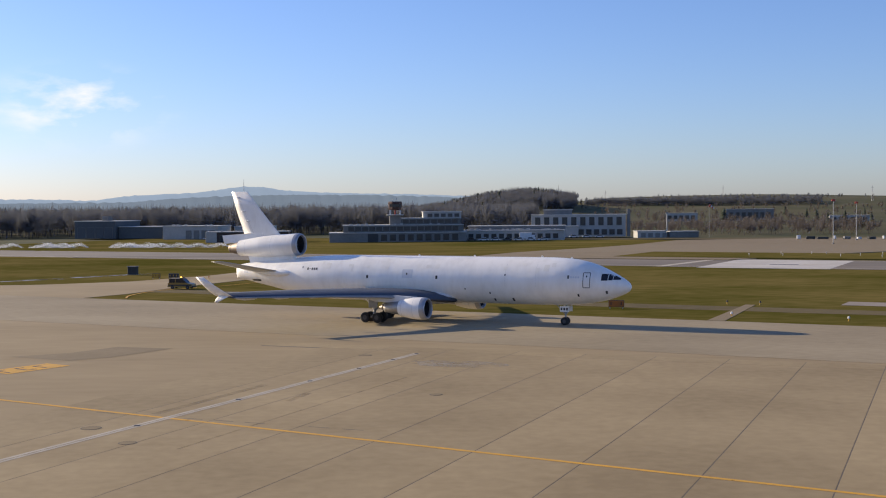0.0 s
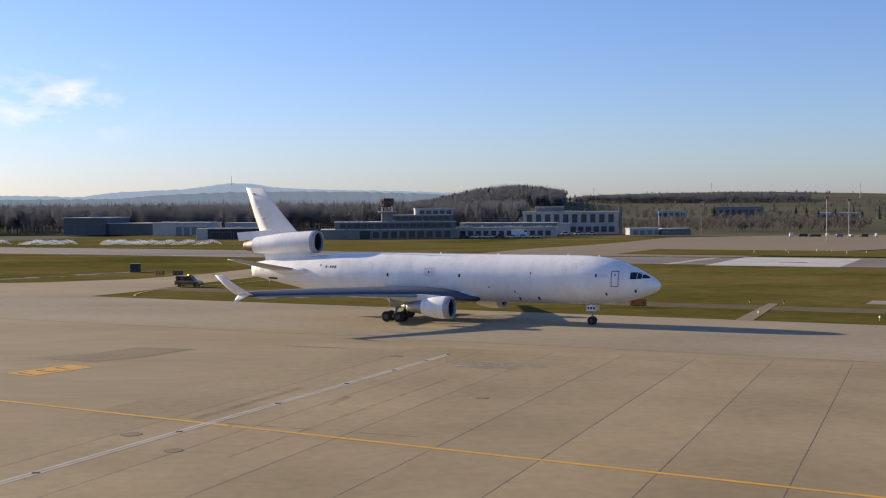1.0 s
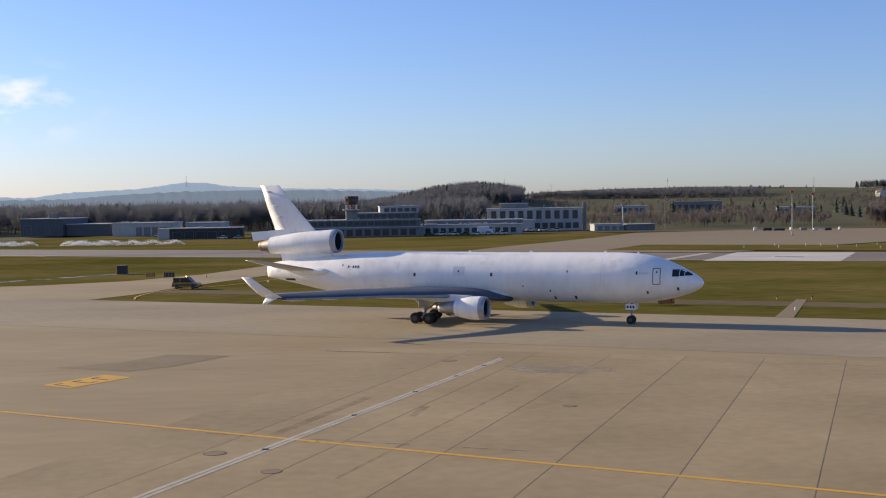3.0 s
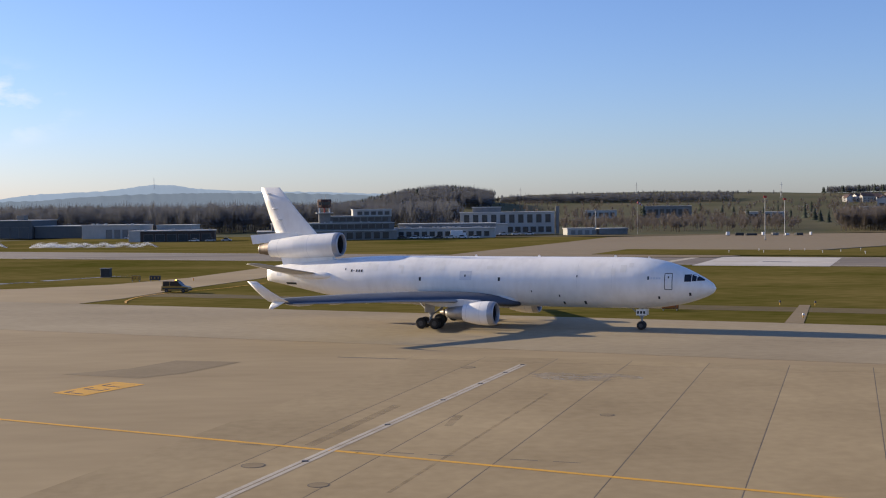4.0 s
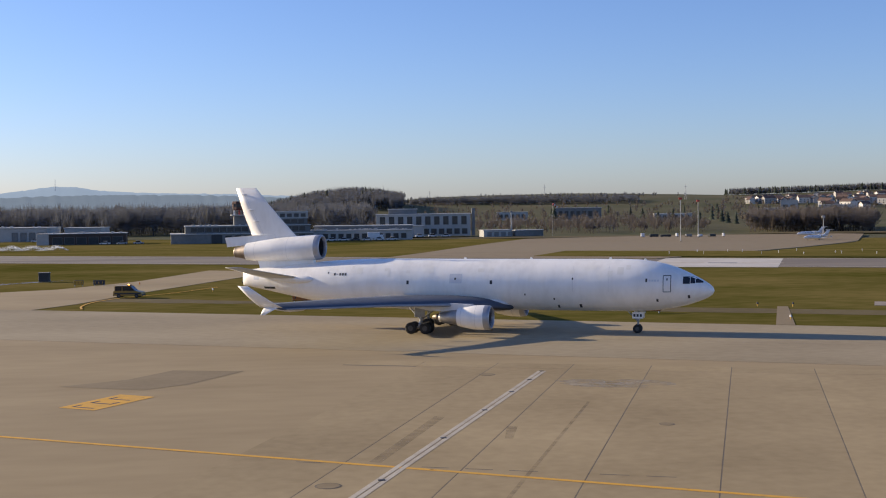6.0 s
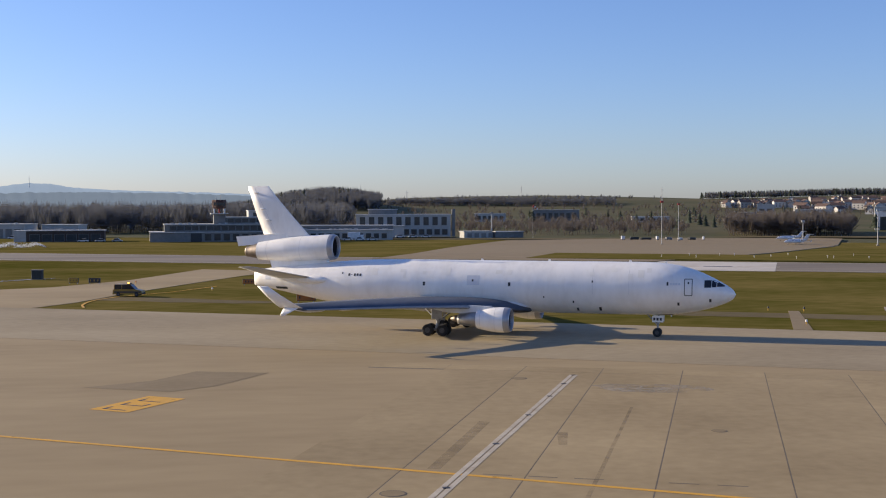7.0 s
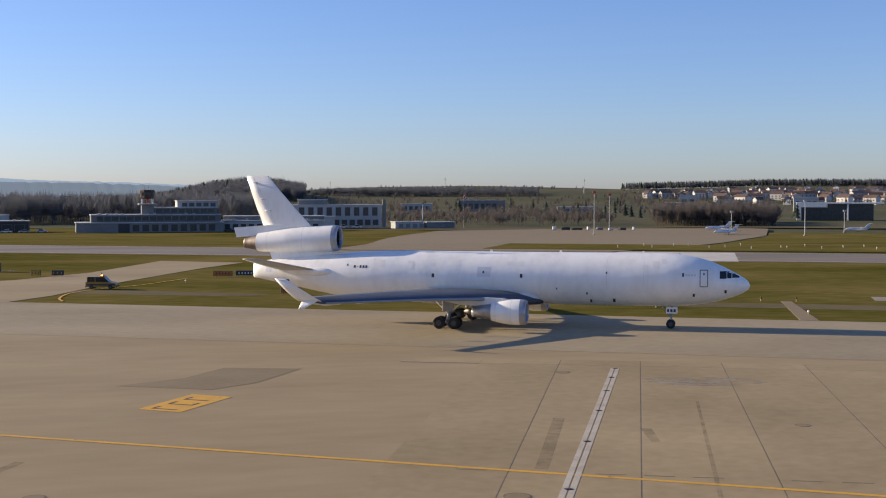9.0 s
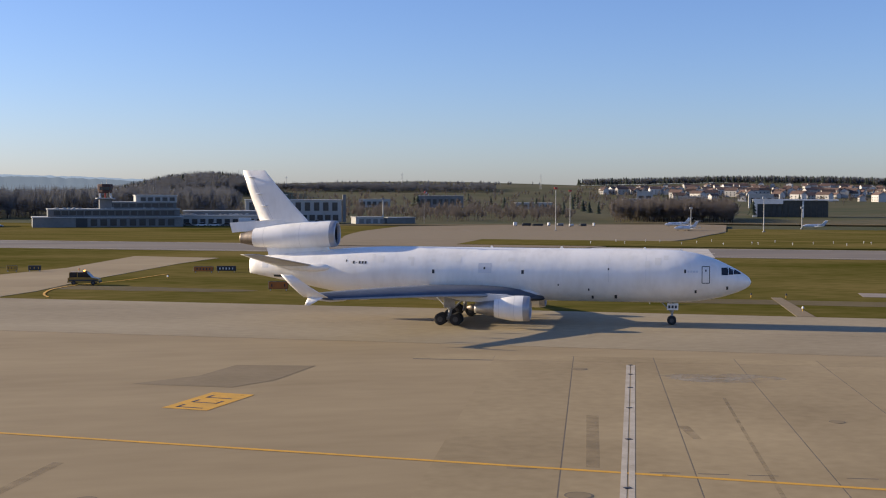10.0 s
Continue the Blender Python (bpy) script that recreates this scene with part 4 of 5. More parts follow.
# yellow curve into the linking taxiway
arc = [tuple(r[1:]) for r in smooth_steps([(0, -30.8, 194), (1, -31.6, 200), (2, -30.6, 209), (3, -26.5, 217.5), (4, -20, 225), (5, -12, 240)], 5)]
for p, q in zip(arc, arc[1:]):
    marking("yellow_curve", p, q, 0.35, 0.02, M["yellow"], "yellow curved taxi line into the linking taxiway")
# runway marks
marking("runway_stripe", (75.9, 287.5), (100.0, 327), 2.6, 0.01, M["white_line"], "white stripe across the runway")
marking("runway_bar", at(-57, 308), at(-46, 308), 2.2, 0.01, M["white_line"], "white bar painted on the runway")
marking("runway_bar", at(-45, 308), at(-38, 308), 2.4, 0.01, M["black"], "dark bar painted on the runway")
marking("runway_bar", at(-37, 309), at(-27, 309), 2.0, 0.01, M["white_line"], "white bar painted on the runway")
for o, w in ((293, 0.9), (333, 0.9)):
    edge = marking("runway_edge_line", at(-500, o), at(680, o), w, 0.008, M["white_line"], "worn white runway edge line")
    scale_out_mesh(edge)
stain("puddle", [(-78, 243.6), (-71, 245), (-66, 249.2), (-60, 254), (-57, 260.5), (-51, 266), (-44, 274), (-46.5, 275.2), (-52.5, 269.4), (-58.5, 264.2), (-62, 256.8), (-67.5, 252.2), (-72, 246.6)], M["puddle"], "pale wet strip lying in the grass", -0.03)
stain("worn_grass", blot(-20, 208, 22, 4.2, -28, 12), M["dry_grass"], "worn brownish grass beside the linking taxiway", -0.04)
stain("worn_grass", blot(70, 160, 40, 4.5, -28, 13), M["dry_grass"], "worn brownish grass along the taxiway edge", -0.04)
stain("worn_grass", blot(150, 545, 120, 10, -10, 14), M["dry_grass"], "dry brown grass behind the far apron", -0.02)
stain("worn_grass", blot(330, 520, 120, 16, -25, 15), M["dry_grass"], "dry brown grass behind the far apron", -0.02)


# ---- buildings ----
def facade(parent, x0, x1, y, z0, z1, n, gap=0.25, name="window", mat="window", pane=True):
    """n windows in a row, set into the wall at y, facing -y."""
    w = (x1 - x0) / n
    for k in range(n):
        cx = x0 + (k + 0.5) * w
        ww = w * (1 - gap)
        f = bmesh.new()
        for b in ((cx, z0 - 0.06, ww + 0.16, 0.1), (cx, z1 - 0.02, ww + 0.16, 0.1)):
            add_box(f, b[0], y - 0.05, b[1], b[2], 0.22, b[3])
        for s in (-1, 1):
            add_box(f, cx + s * ww / 2, y - 0.05, z0, 0.1, 0.22, z1 - z0)
        win = part(name, f, M["plaster_grey"], parent)
        part("pane", boxed(cx, y - 0.02, z0, ww, 0.06, z1 - z0), M[mat], win)


def block(parent, x, y, z, sx, sy, sz, mat, roof=True, name="wall", over=0.3):
    w = part(name, boxed(x, y, z, sx, sy, sz, 0.05), M[mat], parent)
    if roof:
        part("roof", boxed(x, y, z + sz, sx + over * 2, sy + over * 2, 0.35, 0.05), M["roof_grey"], parent)
    return w


def clutter(parent, x0, x1, y, z, n, seed):
    r = random.Random(seed)
    for _ in range(n):
        part("roof_light", boxed(r.uniform(x0, x1), y + r.uniform(-1, 3), z, r.uniform(0.6, 1.4), 0.9, r.uniform(0.35, 0.7), 0.05), M["plaster"], parent)


# terminal with control tower
tm = thing("terminal", pose(-8, 533.5, -0.05, 0, 0, 4), "low grey terminal building with glazed floors and roof terraces", "building")
block(tm, 0, 10, 0, 60, 20, 3.9, "plaster_grey")
facade(tm, -12, 27, 0, 0.5, 3.3, 10, 0.3)
part("entrance", boxed(-11, -0.1, 0, 4.4, 0.4, 3.6), M["black"], tm, "dark entrance opening")
block(tm, 2.5, 11, 4.25, 53, 16, 2.9, "cladding")
facade(tm, -22, 27, 3, 4.8, 6.7, 16, 0.12)
clutter(tm, -22, 26, 5, 7.5, 16, 1)
block(tm, 13, 12, 7.5, 30, 12, 2.6, "cladding")
facade(tm, -1, 27, 6, 8.0, 9.7, 9, 0.15)
block(tm, 20, 13, 10.1, 17, 10, 2.8, "plaster")
facade(tm, 13, 28, 8, 10.7, 12.2, 5, 0.3)
tw = thing("control_tower", pose(-9.5, 541.5, 10.1, 0, 0, 4), "small control tower with a dark red cab on pale posts", "tower")
part("shaft", boxed(0, 0, -10.15, 5, 5, 11.6, 0.1), M["plaster_grey"], tw)
part("deck", boxed(0, 0, 1.45, 7.4, 7.4, 0.4, 0.05), M["roof_grey"], tw)
for x in (-2.2, 0, 2.2):
    for y in (-2.2, 2.2):
        part("post", boxed(x, y, 1.85, 0.45, 0.45, 2.0), M["white_box"] if x else M["red"], tw)
cv = [[(q * x, q * y, z) for x, y in ((-1, -0.5), (-0.5, -1), (0.5, -1), (1, -0.5), (1, 0.5), (0.5, 1), (-0.5, 1), (-1, 0.5))] for q, z in ((2.3, 3.8), (2.75, 4.4), (3.1, 7.0), (2.9, 7.2), (2.9, 7.6))]
cab = mesh_ob("cab", *loft(cv), M["brick_red"], tw, "dark red-brown tower cab")
for k in range(5):
    part("cab_window", boxed(-2.0 + k * 1.0, -2.98, 5.1, 0.8, 0.08, 1.4), M["window"], cab)
part("aerial", tube((0.6, 0, 7.6), (0.6, 0, 9.6), 0.08), M["mast"], tw)
part("aerial", tube((-1.2, 0, 7.6), (-1.2, 0, 8.8), 0.1), M["mast"], tw)

# garages beside the terminal
ga = thing("garage_row", pose(-74, 548, -0.05, 0, 0, 2), "row of low dark brown garages with a pale flat roof", "building")
block(ga, 0, 5, 0, 32, 10, 4.6, "brown")
facade(ga, -15, 15, 0, 0.2, 3.2, 6, 0.2, "garage_door", "box_dark")
clutter(ga, -15, 15, 3, 4.95, 7, 2)
part("side_wall", boxed(-18.5, 5, 0, 5, 10, 4.9, 0.05), M["plaster"], ga)

# long low building with bright roof lights
lb = thing("office_row", pose(38, 548, -0.05, 0, 0, -8), "long low pale building with a cluttered flat roof", "building")
block(lb, 0, 6, 0, 56, 12, 4.2, "plaster")
facade(lb, -26, 26, 0, 0.8, 2.9, 15, 0.35)
clutter(lb, -27, 27, 3, 4.55, 30, 3)
block(lb, 6, 12, 4.5, 44, 10, 1.6, "plaster_grey")

# white office block with tall dark windows
wb = thing("office_block", pose(78, 598, -0.05, 0, 0, -6), "white two-storey office block with tall dark windows", "building")
block(wb, 0, 7, 0, 46, 14, 10.6, "plaster")
facade(wb, -22, 22, 0, 5.6, 9.6, 10, 0.42)
facade(wb, -8, 22, 0, 1.0, 3.6, 8, 0.3)
block(wb, -10, 8, 10.9, 14, 8, 2.2, "plaster_grey")
block(wb, -8, -6, 0, 16, 9, 5.2, "plaster")
part("sign_mast", boxed(24.5, 2, 0, 1.6, 1.6, 13.4, 0.05), M["plaster_grey"], wb)

# halls farther along
h1 = thing("freight_hall", pose(-115, 612, -0.05, 0, 0, -14), "pale flat-roofed freight hall", "building")
block(h1, 0, 8, 0, 30, 16, 6.5, "plaster")
facade(h1, -3, 14, 0, 0.3, 4.4, 4, 0.3, "gate", "plaster_grey")
clutter(h1, -13, 13, 4, 6.85, 7, 4)
h2 = thing("freight_hall", pose(-86, 621, -0.05, 0, 0, -12), "smaller pale hall with dark gates", "building")
block(h2, 0, 7, 0, 18, 13, 6.0, "plaster")
facade(h2, -8, 8, 0, 0.3, 3.8, 4, 0.3, "gate", "window")
h3 = thing("hangar", pose(-172, 645, -0.05, 0, 0, -18), "large dark blue-grey hangar with a pale roof edge", "building")
block(h3, 0, 12, 0, 25, 24, 9.0, "hangar_blue")
block(h3, 30, 12, 0, 34, 20, 6.0, "hangar_blue")
part("roof_house", boxed(1, 10, 9.3, 4, 4, 2.4, 0.1), M["cladding"], h3)
facade(h3, -11, 11, 0, 0.2, 5.8, 4, 0.12, "hangar_door", "hangar_blue")
sh = thing("shed_row", pose(117, 570, -0.05, 0, 0, 10), "low pale blue-grey sheds beyond the grass", "building")
block(sh, -8, 3, 0, 14, 6, 2.9, "plaster")
block(sh, 8, 3, 0, 14, 6, 2.6, "plaster_grey")
facade(sh, -14, 14, 0, 0.3, 2.1, 8, 0.4, "gate", "plaster_grey")
# glazed works hall and a grey depot by the town
gh = thing("glass_hall", pose(403, 690, land_height(403, 690), 0, 0, -30), "modern hall with white frame and dark glass front", "building")
block(gh, 0, 10, 0, 44, 20, 10.5, "window")
part("white_frame", boxed(-22, -0.5, 0, 3.0, 2, 11.4, 0.1), M["white_box"], gh)
part("white_frame", boxed(-13, -0.5, 8.2, 16, 2, 3.2, 0.1), M["white_box"], gh)
part("white_frame", boxed(7, -0.6, 0, 1.0, 1.2, 11.2, 0.1), M["white_box"], gh)
part("white_frame", boxed(4, -0.5, 10.4, 48, 2, 0.9, 0.1), M["white_box"], gh)
for k in range(10):
    part("mullion", boxed(-12 + k * 3.4, -0.2, 0, 0.18, 0.3, 8.2), M["box_dark"], gh)


def depot(x, y, w, h, turn, mat, label):
    d = thing("depot", pose(x, y, land_height(x, y) - 0.3, 0, 0, turn), label, "building", "depots by the town")
    block(d, 0, 7, 0, w, 14, h, mat)
    facade(d, -w * 0.45, w * 0.45, 0, h * 0.3, h * 0.75, max(int(w / 5), 2), 0.35)


depot(262, 1000, 38, 10, -15, "plaster_grey", "grey block-shaped depot behind bare trees")
depot(330, 960, 30, 5, -15, "plaster", "low pale depot behind bare trees")
depot(208, 1010, 26, 7, -12, "plaster", "pale flat-roofed depot in the fields")
depot(470, 960, 28, 10, -25, "plaster", "white apartment block below the town")
depot(440, 985, 14, 14, -25, "plaster", "tall pale apartment block below the town")
depot(520, 930, 20, 12, -28, "plaster", "pale apartment block below the town")
depot(395, 900, 24, 9, -22, "plaster_grey", "grey flat-roofed block below the town")


# ---- town ----
def build_house(w, d, h, rh):
    e = thing("house", Matrix(), "small rendered house with a dark pitched roof", "house", "houses of the town")
    part("wall", boxed(0, 0, -1.5, w, d, h + 1.5), M["house_white"], e)
    hx, hy = w / 2 + 0.5, d / 2 + 0.5
    v = [(-hx, -hy, h - 0.2), (hx, -hy, h - 0.2), (hx, 0, h + rh), (-hx, 0, h + rh), (-hx, hy, h - 0.2), (hx, hy, h - 0.2), (-hx, -hy, h), (hx, -hy, h), (hx, 0, h + rh + 0.25), (-hx, 0, h + rh + 0.25), (-hx, hy, h), (hx, hy, h)]
    f = [(0, 1, 2, 3), (3, 2, 5, 4), (6, 9, 8, 7), (9, 10, 11, 8), (0, 6, 7, 1), (4, 5, 11, 10), (0, 3, 9, 6), (3, 4, 10, 9), (1, 7, 8, 2), (2, 8, 11, 5)]
    mesh_ob("roof", v, f, M["roof_red"], e)
    for q in (-w / 2, w / 2):
        mesh_ob("gable", [(q, -d / 2, h), (q, d / 2, h), (q, 0, h + rh)], [(0, 1, 2)], M["house_white"], e)
    part("chimney", boxed(w * 0.2, 0.6, h + rh * 0.5, 0.8, 0.8, rh * 0.5 + 1.0), M["brown"], e)
    for k in range(3):
        for z in (1.2, 3.9)[: 1 if h < 4 else 2]:
            part("window", boxed(-w * 0.32 + k * w * 0.32, -d / 2 - 0.02, z, 1.3, 0.12, 1.4), M["window"], e)
    return e


kinds = [build_house(*k) for k in ((9, 8, 5.0, 2.6), (12, 9, 5.6, 3.0), (8, 7.5, 4.6, 2.4), (15, 10, 7.4, 2.8))]
rs = random.Random(21)
spots = []
while len(spots) < 300:
    az, r = rs.uniform(-22.4, -38), rs.uniform(1350, 2450)
    if r < 1600 and az > -25.5:
        continue
    x, y = ray(az, r)
    if all((x - a) ** 2 + (y - b) ** 2 > 260 for a, b in spots):
        spots.append((x, y))
for k, (x, y) in enumerate(spots):
    m = pose(x, y, land_height(x, y), 0, 0, rs.choice((0, 90, 20, -70, -30)) + rs.uniform(-12, 12) + math.degrees(math.atan2(-x, y)))
    if k < 4:
        kinds[k].matrix_world = push_out(m)
    else:
        copy_far(kinds[rs.randrange(4)], m)


# ---- vehicles, jets, masts and signs ----
def build_car(l, w, h, mat, name="car", label="small parked car by the buildings", van=False):
    e = thing(name, Matrix(), label, "car" if not van else "van", "parked cars" if not van else "")
    side = [(-l / 2, 0.35), (-l / 2, h * 0.58), (-l * 0.30, h * 0.62), (l * 0.26, h * 0.60), (l / 2 - 0.1, h * 0.48), (l / 2, 0.35)]
    rings = [[(x, s * w / 2, z) for x, z in side] for s in (-1, 1)]
    body = mesh_ob("body", *loft(rings), mat, e)
    top = [(-l * 0.47 if van else -l * 0.32, h * 0.58), (-l * 0.43 if van else -l * 0.24, h), (l * 0.10, h), (l * 0.27, h * 0.58)]
    mesh_ob("cabin", *loft([[(x, s * w * 0.44, z) for x, z in top] for s in (-1, 1)]), M["glass"], body, "dark windows")
    part("roof_panel", boxed((top[1][0] + top[2][0]) / 2, 0, h - 0.02, top[2][0] - top[1][0] + 0.1, w * 0.88, 0.08, 0.03), mat, body)
    for x in (-l * 0.31, l * 0.31):
        for s in (-1, 1):
            wb_ = tube((x, s * (w / 2 - 0.2), 0.34), (x, s * (w / 2 + 0.02), 0.34), 0.34, seg=18)
            t = part("wheel", wb_, M["tyre"], e)
            part("rim", tube((x, s * (w / 2 - 0.1), 0.34), (x, s * (w / 2 + 0.035), 0.34), 0.19, seg=12), M["hub"], t)
    return e, body


van, vb = build_car(4.9, 1.95, 1.95, M["van_yellow"], "airfield_van", "yellow airfield van with roof light bar on the taxiway", True)
van.matrix_world = pose(-26.1, 217, 0.02, 0, 0, -12)
for s in (-1, 1):
    for x0, x1 in ((-2.2, -1.1), (-0.95, 0.3)):
        part("pillar", boxed(x0, s * 0.86, 1.13, 0.1, 0.06, 0.8), M["van_yellow"], vb)
    part("dark_stripe", boxed(0, s * 0.98, 0.62, 4.5, 0.02, 0.22), M["black"], vb, "dark side stripe")
part("bumper", boxed(2.45, 0, 0.32, 0.16, 1.9, 0.28, 0.04), M["box_dark"], vb)
part("bumper", boxed(-2.45, 0, 0.32, 0.16, 1.9, 0.28, 0.04), M["box_dark"], vb)
bar = part("light_bar", boxed(0.1, 0, 2.01, 0.4, 1.5, 0.12, 0.03), M["box_dark"], vb)
part("beacon", tube((0.1, -0.55, 2.12), (0.1, -0.55, 2.3), 0.13), M["beacon"], bar, "glowing orange beacon")

paint = {k: material("car_paint_" + k, c, tuple(q * 0.85 for q in c), 0.35, scale=1.0) for k, c in (("white", (0.75, 0.75, 0.75)), ("silver", (0.4, 0.41, 0.42)), ("dark", (0.05, 0.055, 0.065)))}
cars = [build_car(4.4, 1.8, 1.5, paint[k], label=t)[0] for k, t in (("white", "white car parked before the buildings"), ("silver", "silver car parked before the buildings"), ("dark", "dark car parked before the buildings"))]
rs = random.Random(9)
where = [(14 + k * 5.2, 541 - k * 0.7) for k in range(9)] + [(-66 + k * 7, 541) for k in range(3)] + [(-104 + k * 6, 600 - k * 2) for k in range(4)] + [(62 + k * 6, 583 - k) for k in range(5)]
for k, (x, y) in enumerate(where):
    m = pose(x, y, -0.06, 0, 0, rs.choice((0, 180)) + rs.uniform(-12, 12))
    if k < 3:
        cars[k].matrix_world = push_out(m)
    else:
        copy_far(cars[rs.choice((0, 0, 1, 2))], m)
tr = thing("box_truck", pose(49, 540, -0.06, 0, 0, -10), "white box truck parked at the terminal road", "truck")
part("box_body", boxed(-0.8, 0, 0.9, 5.2, 2.4, 2.6, 0.08), M["white_box"], tr)
part("cab", boxed(2.7, 0, 0.5, 1.7, 2.2, 2.0, 0.2), M["white_box"], tr)
part("windscreen", boxed(3.4, 0, 1.5, 0.35, 1.9, 0.75, 0.05), M["glass"], tr)
for x in (-2.3, 2.4):
    for s in (-1, 1):
        part("wheel", tube((x, s * 0.8, 0.45), (x, s * 1.1, 0.45), 0.45, seg=16), M["tyre"], tr)


def build_jet(label):
    """A small business jet, nose along +x."""
    e = thing("business_jet", Matrix(), label, "jet", "parked business jets")
    prof = smooth_steps([(9.5, 1.75, 0.03), (8.7, 1.85, 0.5), (7, 2.05, 0.95), (5, 2.15, 1.12), (-3, 2.15, 1.12), (-6.5, 2.45, 0.75), (-9.0, 2.75, 0.2)], 3)
    b = mesh_ob("fuselage", *loft([ring(x, 0, z, r, r, 20) for x, z, r in prof]), M["jet_white"], e, smooth=True)
    for k in range(6):
        for s in (-1, 1):
            part("cabin_window", boxed(3.6 - k * 1.05, s * 1.06, 2.3, 0.42, 0.12, 0.4), M["glass"], b)
    part("windshield", boxed(7.1, 0, 2.5, 0.7, 1.3, 0.45, 0.1), M["glass"], b)
    for s in (-1, 1):
        mesh_ob("wing", *loft([airfoil(le, ch, 0.11, z, y=s * y) for y, le, ch, z in ((0.6, 1.6, 4.4, 1.35), (8.6, -3.0, 1.6, 1.9))]), M["jet_white"], e, smooth=True)
        mesh_ob("winglet", *loft([airfoil(le, ch, 0.09, z, True, s * y) for y, le, ch, z in ((8.6, -3.1, 1.4, 1.9), (8.9, -4.2, 0.7, 2.9))]), M["jet_white"], e)
        n_ = mesh_ob("engine", *loft([ring(x, s * 1.75, 2.9, r, r, 18) for x, r in ((-3.0, 0.5), (-3.4, 0.6), (-5.4, 0.58), (-6.3, 0.4))]), M["jet_white"], e, smooth=True)
        part("inlet", tube((-2.97, s * 1.75, 2.9), (-3.1, s * 1.75, 2.9), 0.46, seg=18), M["dark"], n_)
        mesh_ob("tailplane", *loft([airfoil(le, ch, 0.09, 6.2, y=s * y) for y, le, ch in ((0, -9.2, 2.0), (3.6, -10.6, 0.9))]), M["jet_white"], e)
        part("gear_leg", tube((-1.2, s * 1.4, 0.3), (-1.2, s * 1.4, 1.5), 0.09), M["strut"], e)
        part("gear_wheel", tube((-1.2, s * 1.3, 0.33), (-1.2, s * 1.6, 0.33), 0.33, seg=16), M["tyre"], e)
    mesh_ob("fin", *loft([airfoil(le, ch, 0.1, z, True) for le, ch, z in ((-5.6, 3.8, 3.0), (-9.0, 2.3, 6.25))]), M["jet_white"], e, smooth=True)
    part("gear_leg", tube((6.2, 0, 0.3), (6.2, 0, 1.4), 0.08), M["strut"], e)
    part("gear_wheel", tube((6.2, -0.15, 0.28), (6.2, 0.15, 0.28), 0.28, seg=16), M["tyre"], e)
    return e


jet = build_jet("white business jet parked on the far apron")
jet.matrix_world = push_out(pose(206, 441, 0.0, 0, 0, 196)) @ Matrix.Diagonal((0.62, 0.62, 0.62, 1))
copy_far(jet, pose(226, 489, 0.0, 0, 0, 185), 0.64)
copy_far(jet, pose(276, 463, -0.05, 0, 0, 170), 0.55)

gse = [("white_box", 2.6, 2.2, 2.2), ("box_dark", 6, 2.4, 1.6), ("box_dark", 8, 2.4, 1.2), ("white_box", 1.6, 1.6, 2.0), ("plaster_grey", 5, 2, 1.5), ("white_box", 3.5, 1.8, 1.2), ("box_dark", 7, 2.4, 1.4), ("white_box", 1.4, 1.4, 1.9)]
for k, (mat, w, d, h) in enumerate(gse):
    e = thing("ground_equipment", pose(163 + k * 4.6, 518 - k * 1.6, -0.03, 0, 0, -10 + k * 7), "ground service equipment standing at the far apron edge", "equipment", "ground equipment")
    w, d, h = w * 0.6, d * 0.6, h * 0.7
    part("body", boxed(0, 0, 0.25, w, d, h, 0.1), M[mat], e)
    for x in (-w * 0.35, w * 0.35):
        part("wheel", tube((x, -d / 2, 0.2), (x, d / 2, 0.2), 0.2, seg=12), M["tyre"], e)


def mast(x, y, h, top, label, r=0.17):
    e = thing("floodlight_mast", pose(x, y, -0.05), label, "mast", "airfield masts")
    part("pole", tube((0, 0, 0), (0, 0, h), r, r * 0.6), M["mast"], e)
    part("foot", boxed(0, 0, 0, 0.9, 0.9, 0.4, 0.05), M["plaster_grey"], e)
    part("head", boxed(0, 0, h - 0.4, 1.3, 0.5, 0.8, 0.1), M[top], e, "red signal head" if top == "red" else "")


mast(157, 452.5, 16.4, "red", "tall pale mast with a red signal head")
mast(181.5, 500, 15.5, "red", "tall pale mast with a red signal head")
mast(222, 468, 8.5, "mast", "pale lamp mast on the grass", 0.2)
mast(230, 424, 13.0, "mast", "pale lamp mast on the grass", 0.2)
mast(266, 456, 8.8, "mast", "pale lamp mast on the grass", 0.2)
mast(119, 585, 11.5, "plaster_grey", "grey mast beside the office block", 0.35)
# windsock beyond the far apron
ws_ = thing("windsock", pose(*ray(-13.4, 600), -0.5), "red and white windsock hanging on a thin pole", "windsock")
part("pole", tube((0, 0, 0), (0, 0, 15.6), 0.06, 0.04), M["mast"], ws_)
for k, (c, r0, r1) in enumerate((("red", 0.62, 0.55), ("white_box", 0.55, 0.48), ("red", 0.48, 0.40), ("white_box", 0.40, 0.32))):
    part("sleeve", tube((0.1 + k * 0.55, 0, 15.3 - k * 0.38), (0.65 + k * 0.55, 0, 14.92 - k * 0.38), r0, r1, 14), M[c], ws_)
hm = thing("transmitter_mast", Matrix(), "thin transmitter mast on the far hill top", "mast")
hm.matrix_world = pose(*ray(8.85, 4440), 80)
part("pole", tube((0, 0, 0), (0, 0, 40), 1.1, 0.5), M["mast"], hm)
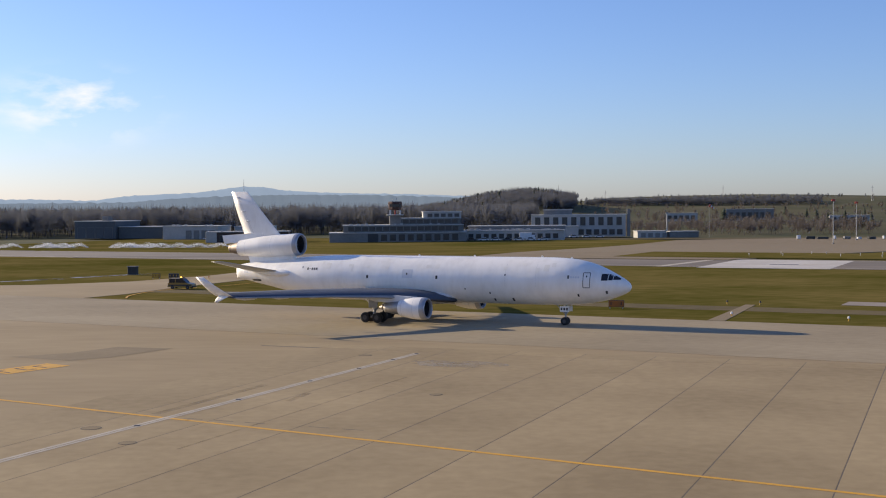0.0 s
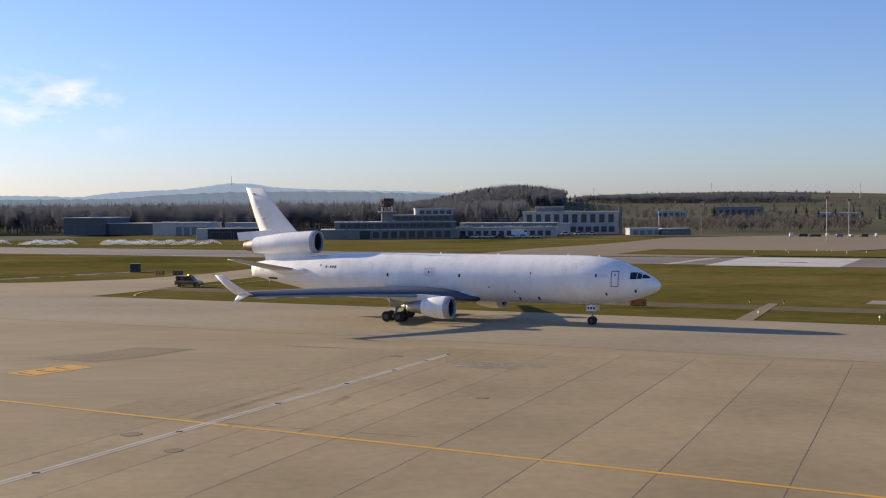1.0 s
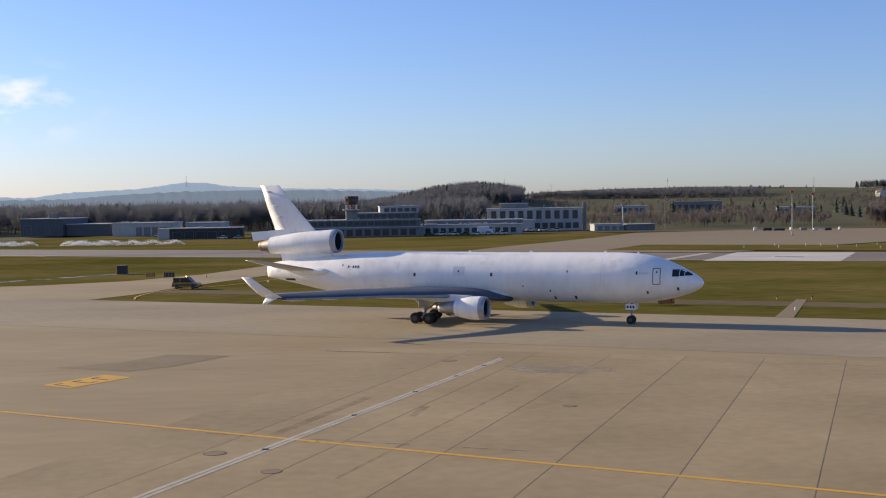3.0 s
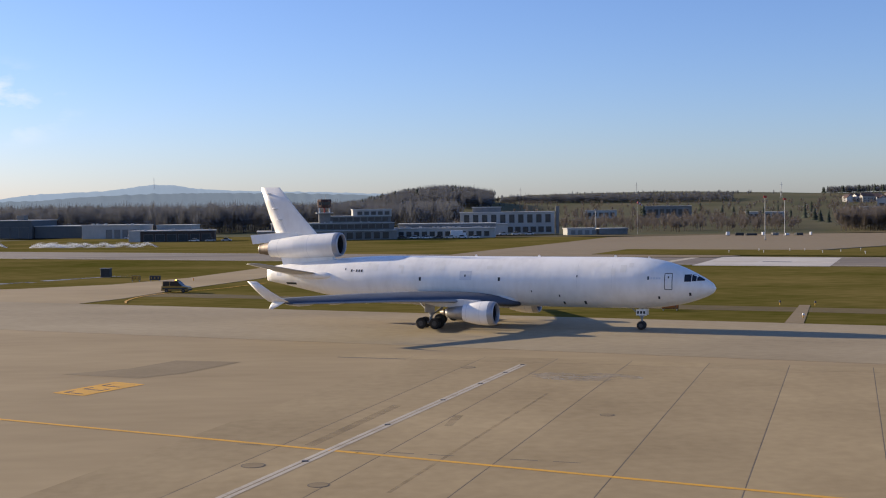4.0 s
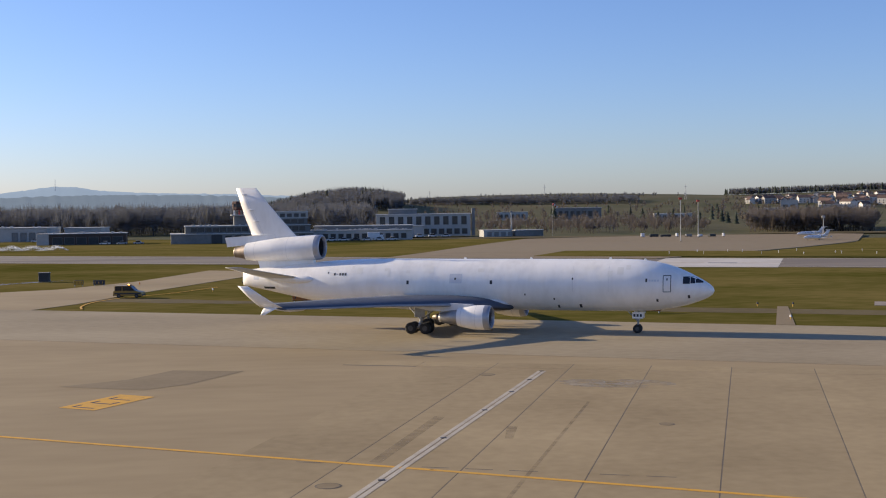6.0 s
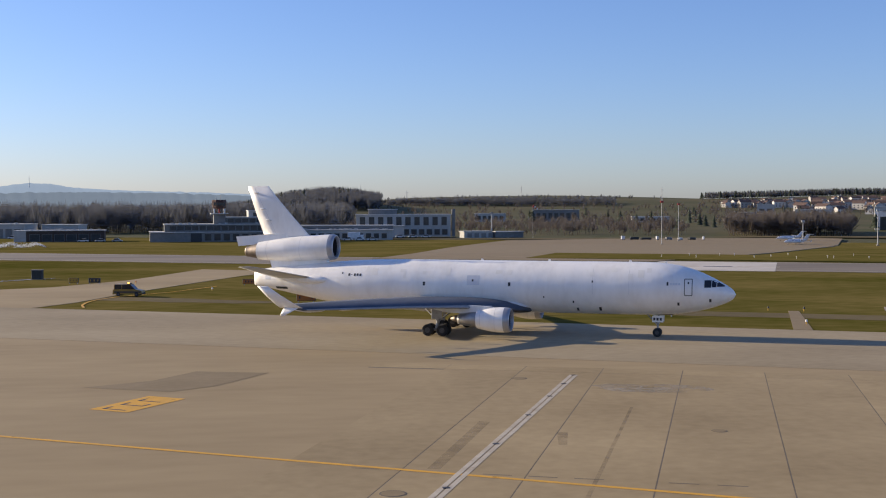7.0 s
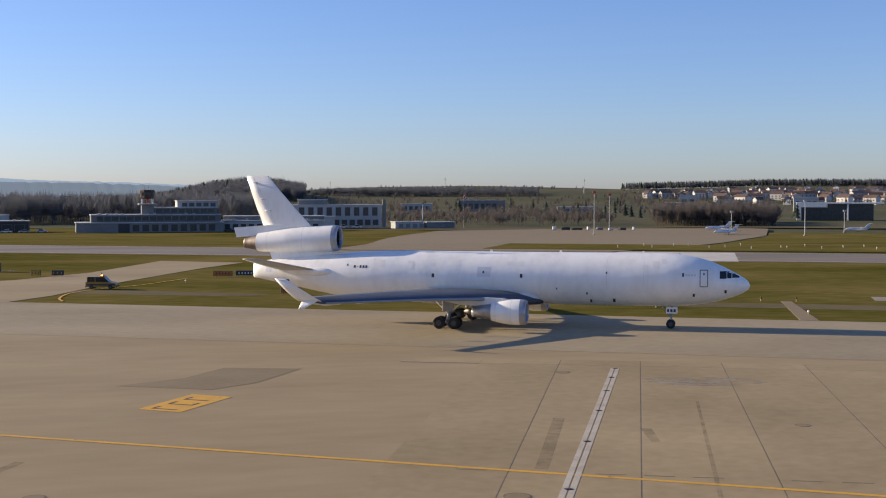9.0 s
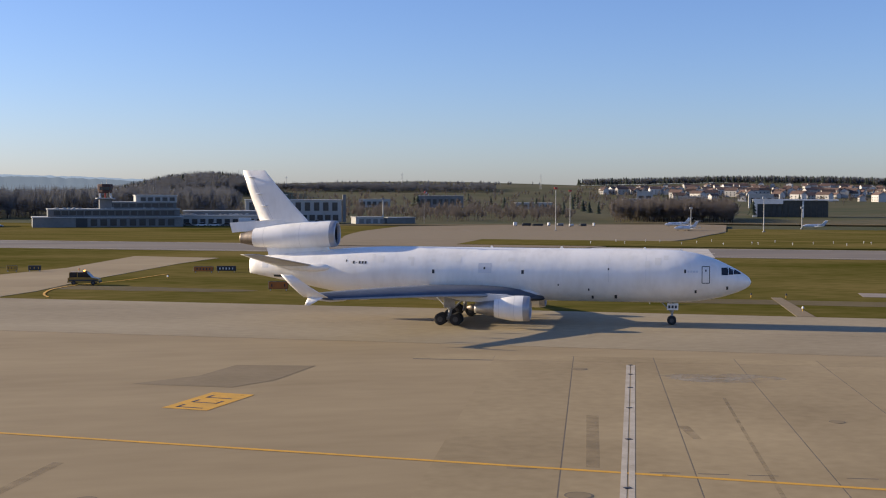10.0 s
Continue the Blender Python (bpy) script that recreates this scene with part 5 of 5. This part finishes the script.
for az, h in ((-5.75, 46), (-13.2, 32), (-19.6, 30), (-7.9, 26)):
    x, y = ray(az, 2400)
    p = thing("power_pylon", pose(x, y, land_height(x, y)), "thin grey power pylon on the skyline", "pylon", "power pylons")
    part("leg", tube((-1.6, 0, -1), (0, 0, h), 0.45, 0.25, 6), M["mast"], p)
    part("leg", tube((1.6, 0, -1), (0, 0, h), 0.3, 0.15, 6), M["mast"], p)
    part("arm", boxed(0, 0, h * 0.82, 6, 0.25, 0.25), M["mast"], p)


def sign(x, y, w, h, face, mat, label, marks=3, turn=-12):
    e = thing("taxiway_sign", pose(x, y, -0.06, 0, 0, turn), label, "sign", "taxiway signs")
    part("panel", boxed(0, 0, 0.25, w, 0.35, h, 0.04), M["box_dark"], e)
    f = part("face", boxed(0, -0.19, 0.31, w - 0.12, 0.04, h - 0.12), M[face], e)
    for k in range(marks):
        part("sign_mark", boxed(-w * 0.32 + k * w * 0.64 / max(marks - 1, 1), -0.215, 0.25 + h * 0.3, w * 0.06, 0.02, h * 0.4), M[mat], f)
    for s in (-0.4, 0.4):
        part("foot", boxed(s * w, 0, 0, 0.12, 0.2, 0.3), M["mast"], e)


sign(-39.4, 253.3, 1.9, 0.9, "sign_yellow", "black", "yellow taxiway sign with dark marks in the grass")
sign(-35.4, 252.6, 2.3, 0.9, "black", "sign_yellow", "black taxiway sign with yellow marks in the grass")
sign(-5.4, 242.6, 3.6, 0.9, "orange", "black", "orange and dark taxiway sign standing in the grass", 5)
sign(-1.2, 243.2, 3.6, 0.9, "black", "white_box", "long black taxiway sign standing in the grass", 5)
sign(48.4, 164.5, 2.3, 1.0, "orange", "black", "orange sign box with dark marks by the taxiway", 2)
sign(2.2, 198.5, 3.0, 1.15, "orange", "black", "rusty orange sign box at the grass edge", 2)
eb = thing("equipment_box", pose(-48.6, 270, -0.06, 0, 0, -10), "dark green equipment cabinet standing in the grass", "cabinet")
part("cabinet", boxed(0, 0, 0.1, 2.1, 1.4, 1.8, 0.06), M["box_dark"], eb)
part("lid", boxed(0, 0, 1.9, 2.3, 1.6, 0.12, 0.03), M["plaster_grey"], eb)
part("plinth", boxed(0, 0, 0, 2.2, 1.5, 0.12), M["concrete_light"], eb)
part("door_seam", boxed(0, -0.71, 0.2, 0.04, 0.03, 1.6), M["black"], eb)
for x, y, mt in ((-27.5, 251, "orange"), (-12.6, 228, "white_box"), (62, 150.5, "white_box"), (18.6, 190, "white_box"), (75, 142, "white_box"), (70.5, 168.6, "box_dark"), (66, 170.5, "box_dark"), (92, 131.5, "white_box")):
    e = thing("edge_light", pose(x, y, -0.06), "small taxiway edge light on a short stem", "edge light", "taxiway edge lights")
    part("stem", tube((0, 0, 0), (0, 0, 0.35), 0.08), M["sign_yellow"], e)
    part("lens", tube((0, 0, 0.35), (0, 0, 0.62), 0.17, 0.1), M[mt], e)
rs = random.Random(31)
for k in range(22):
    s, o = -60 + k * 4.6 + rs.uniform(-2, 2), 352 + rs.uniform(0, 24)
    x, y = at(s, o)
    e = thing("approach_light", pose(x, y, 0.22), "white approach light on a slim post in the grass", "approach light", "approach lights")
    part("post", tube((0, 0, 0), (0, 0, 0.5), 0.05), M["white_box"], e)
    part("lamp_head", boxed(0, 0, 0.45, 0.24, 0.22, 0.24, 0.04), M["white_box"], e)

# lawn sprinklers: thin arcs of droplets
drop = np.array([(1, 0, -0.7), (-0.5, 0.87, -0.7), (-0.5, -0.87, -0.7), (0, 0, 1.2)])
dfac = np.array([[0, 2, 1], [0, 1, 3], [1, 2, 3], [2, 0, 3]])
rs = random.Random(17)
for k in range(13):
    x0, y0 = -160 + k * 7.2 + rs.uniform(-2, 2), 496 - k * 1.6
    V, F, n = [], [], 0
    turn = rs.choice((-1, -1, -1, 1))
    for j in range(1100):
        t = rs.random() ** 0.8
        reach, top = rs.uniform(8, 12), rs.uniform(0.9, 1.9)
        x = turn * t * reach + rs.gauss(0, 0.15 + t * 0.5)
        z = max(0.05, 4 * top * t * (1 - t) * (1 if t < 0.5 else rs.uniform(0.25, 1)) + rs.gauss(0, 0.06 + 0.2 * t))
        V.append(drop * rs.uniform(0.05, 0.10) + (x, rs.gauss(0, 0.4 + t), z))
        F.append(dfac + n)
        n += 4
    e = thing("sprinkler", pose(x0, y0, -0.06), "lawn sprinkler throwing a white arc of water", "sprinkler", "lawn sprinklers")
    part("stand", tube((0, 0, 0), (0, 0, 0.5), 0.06), M["mast"], e)
    mesh_ob("water_jet", np.concatenate(V), np.concatenate(F).tolist(), M["spray"], e, "fine white spray of water")
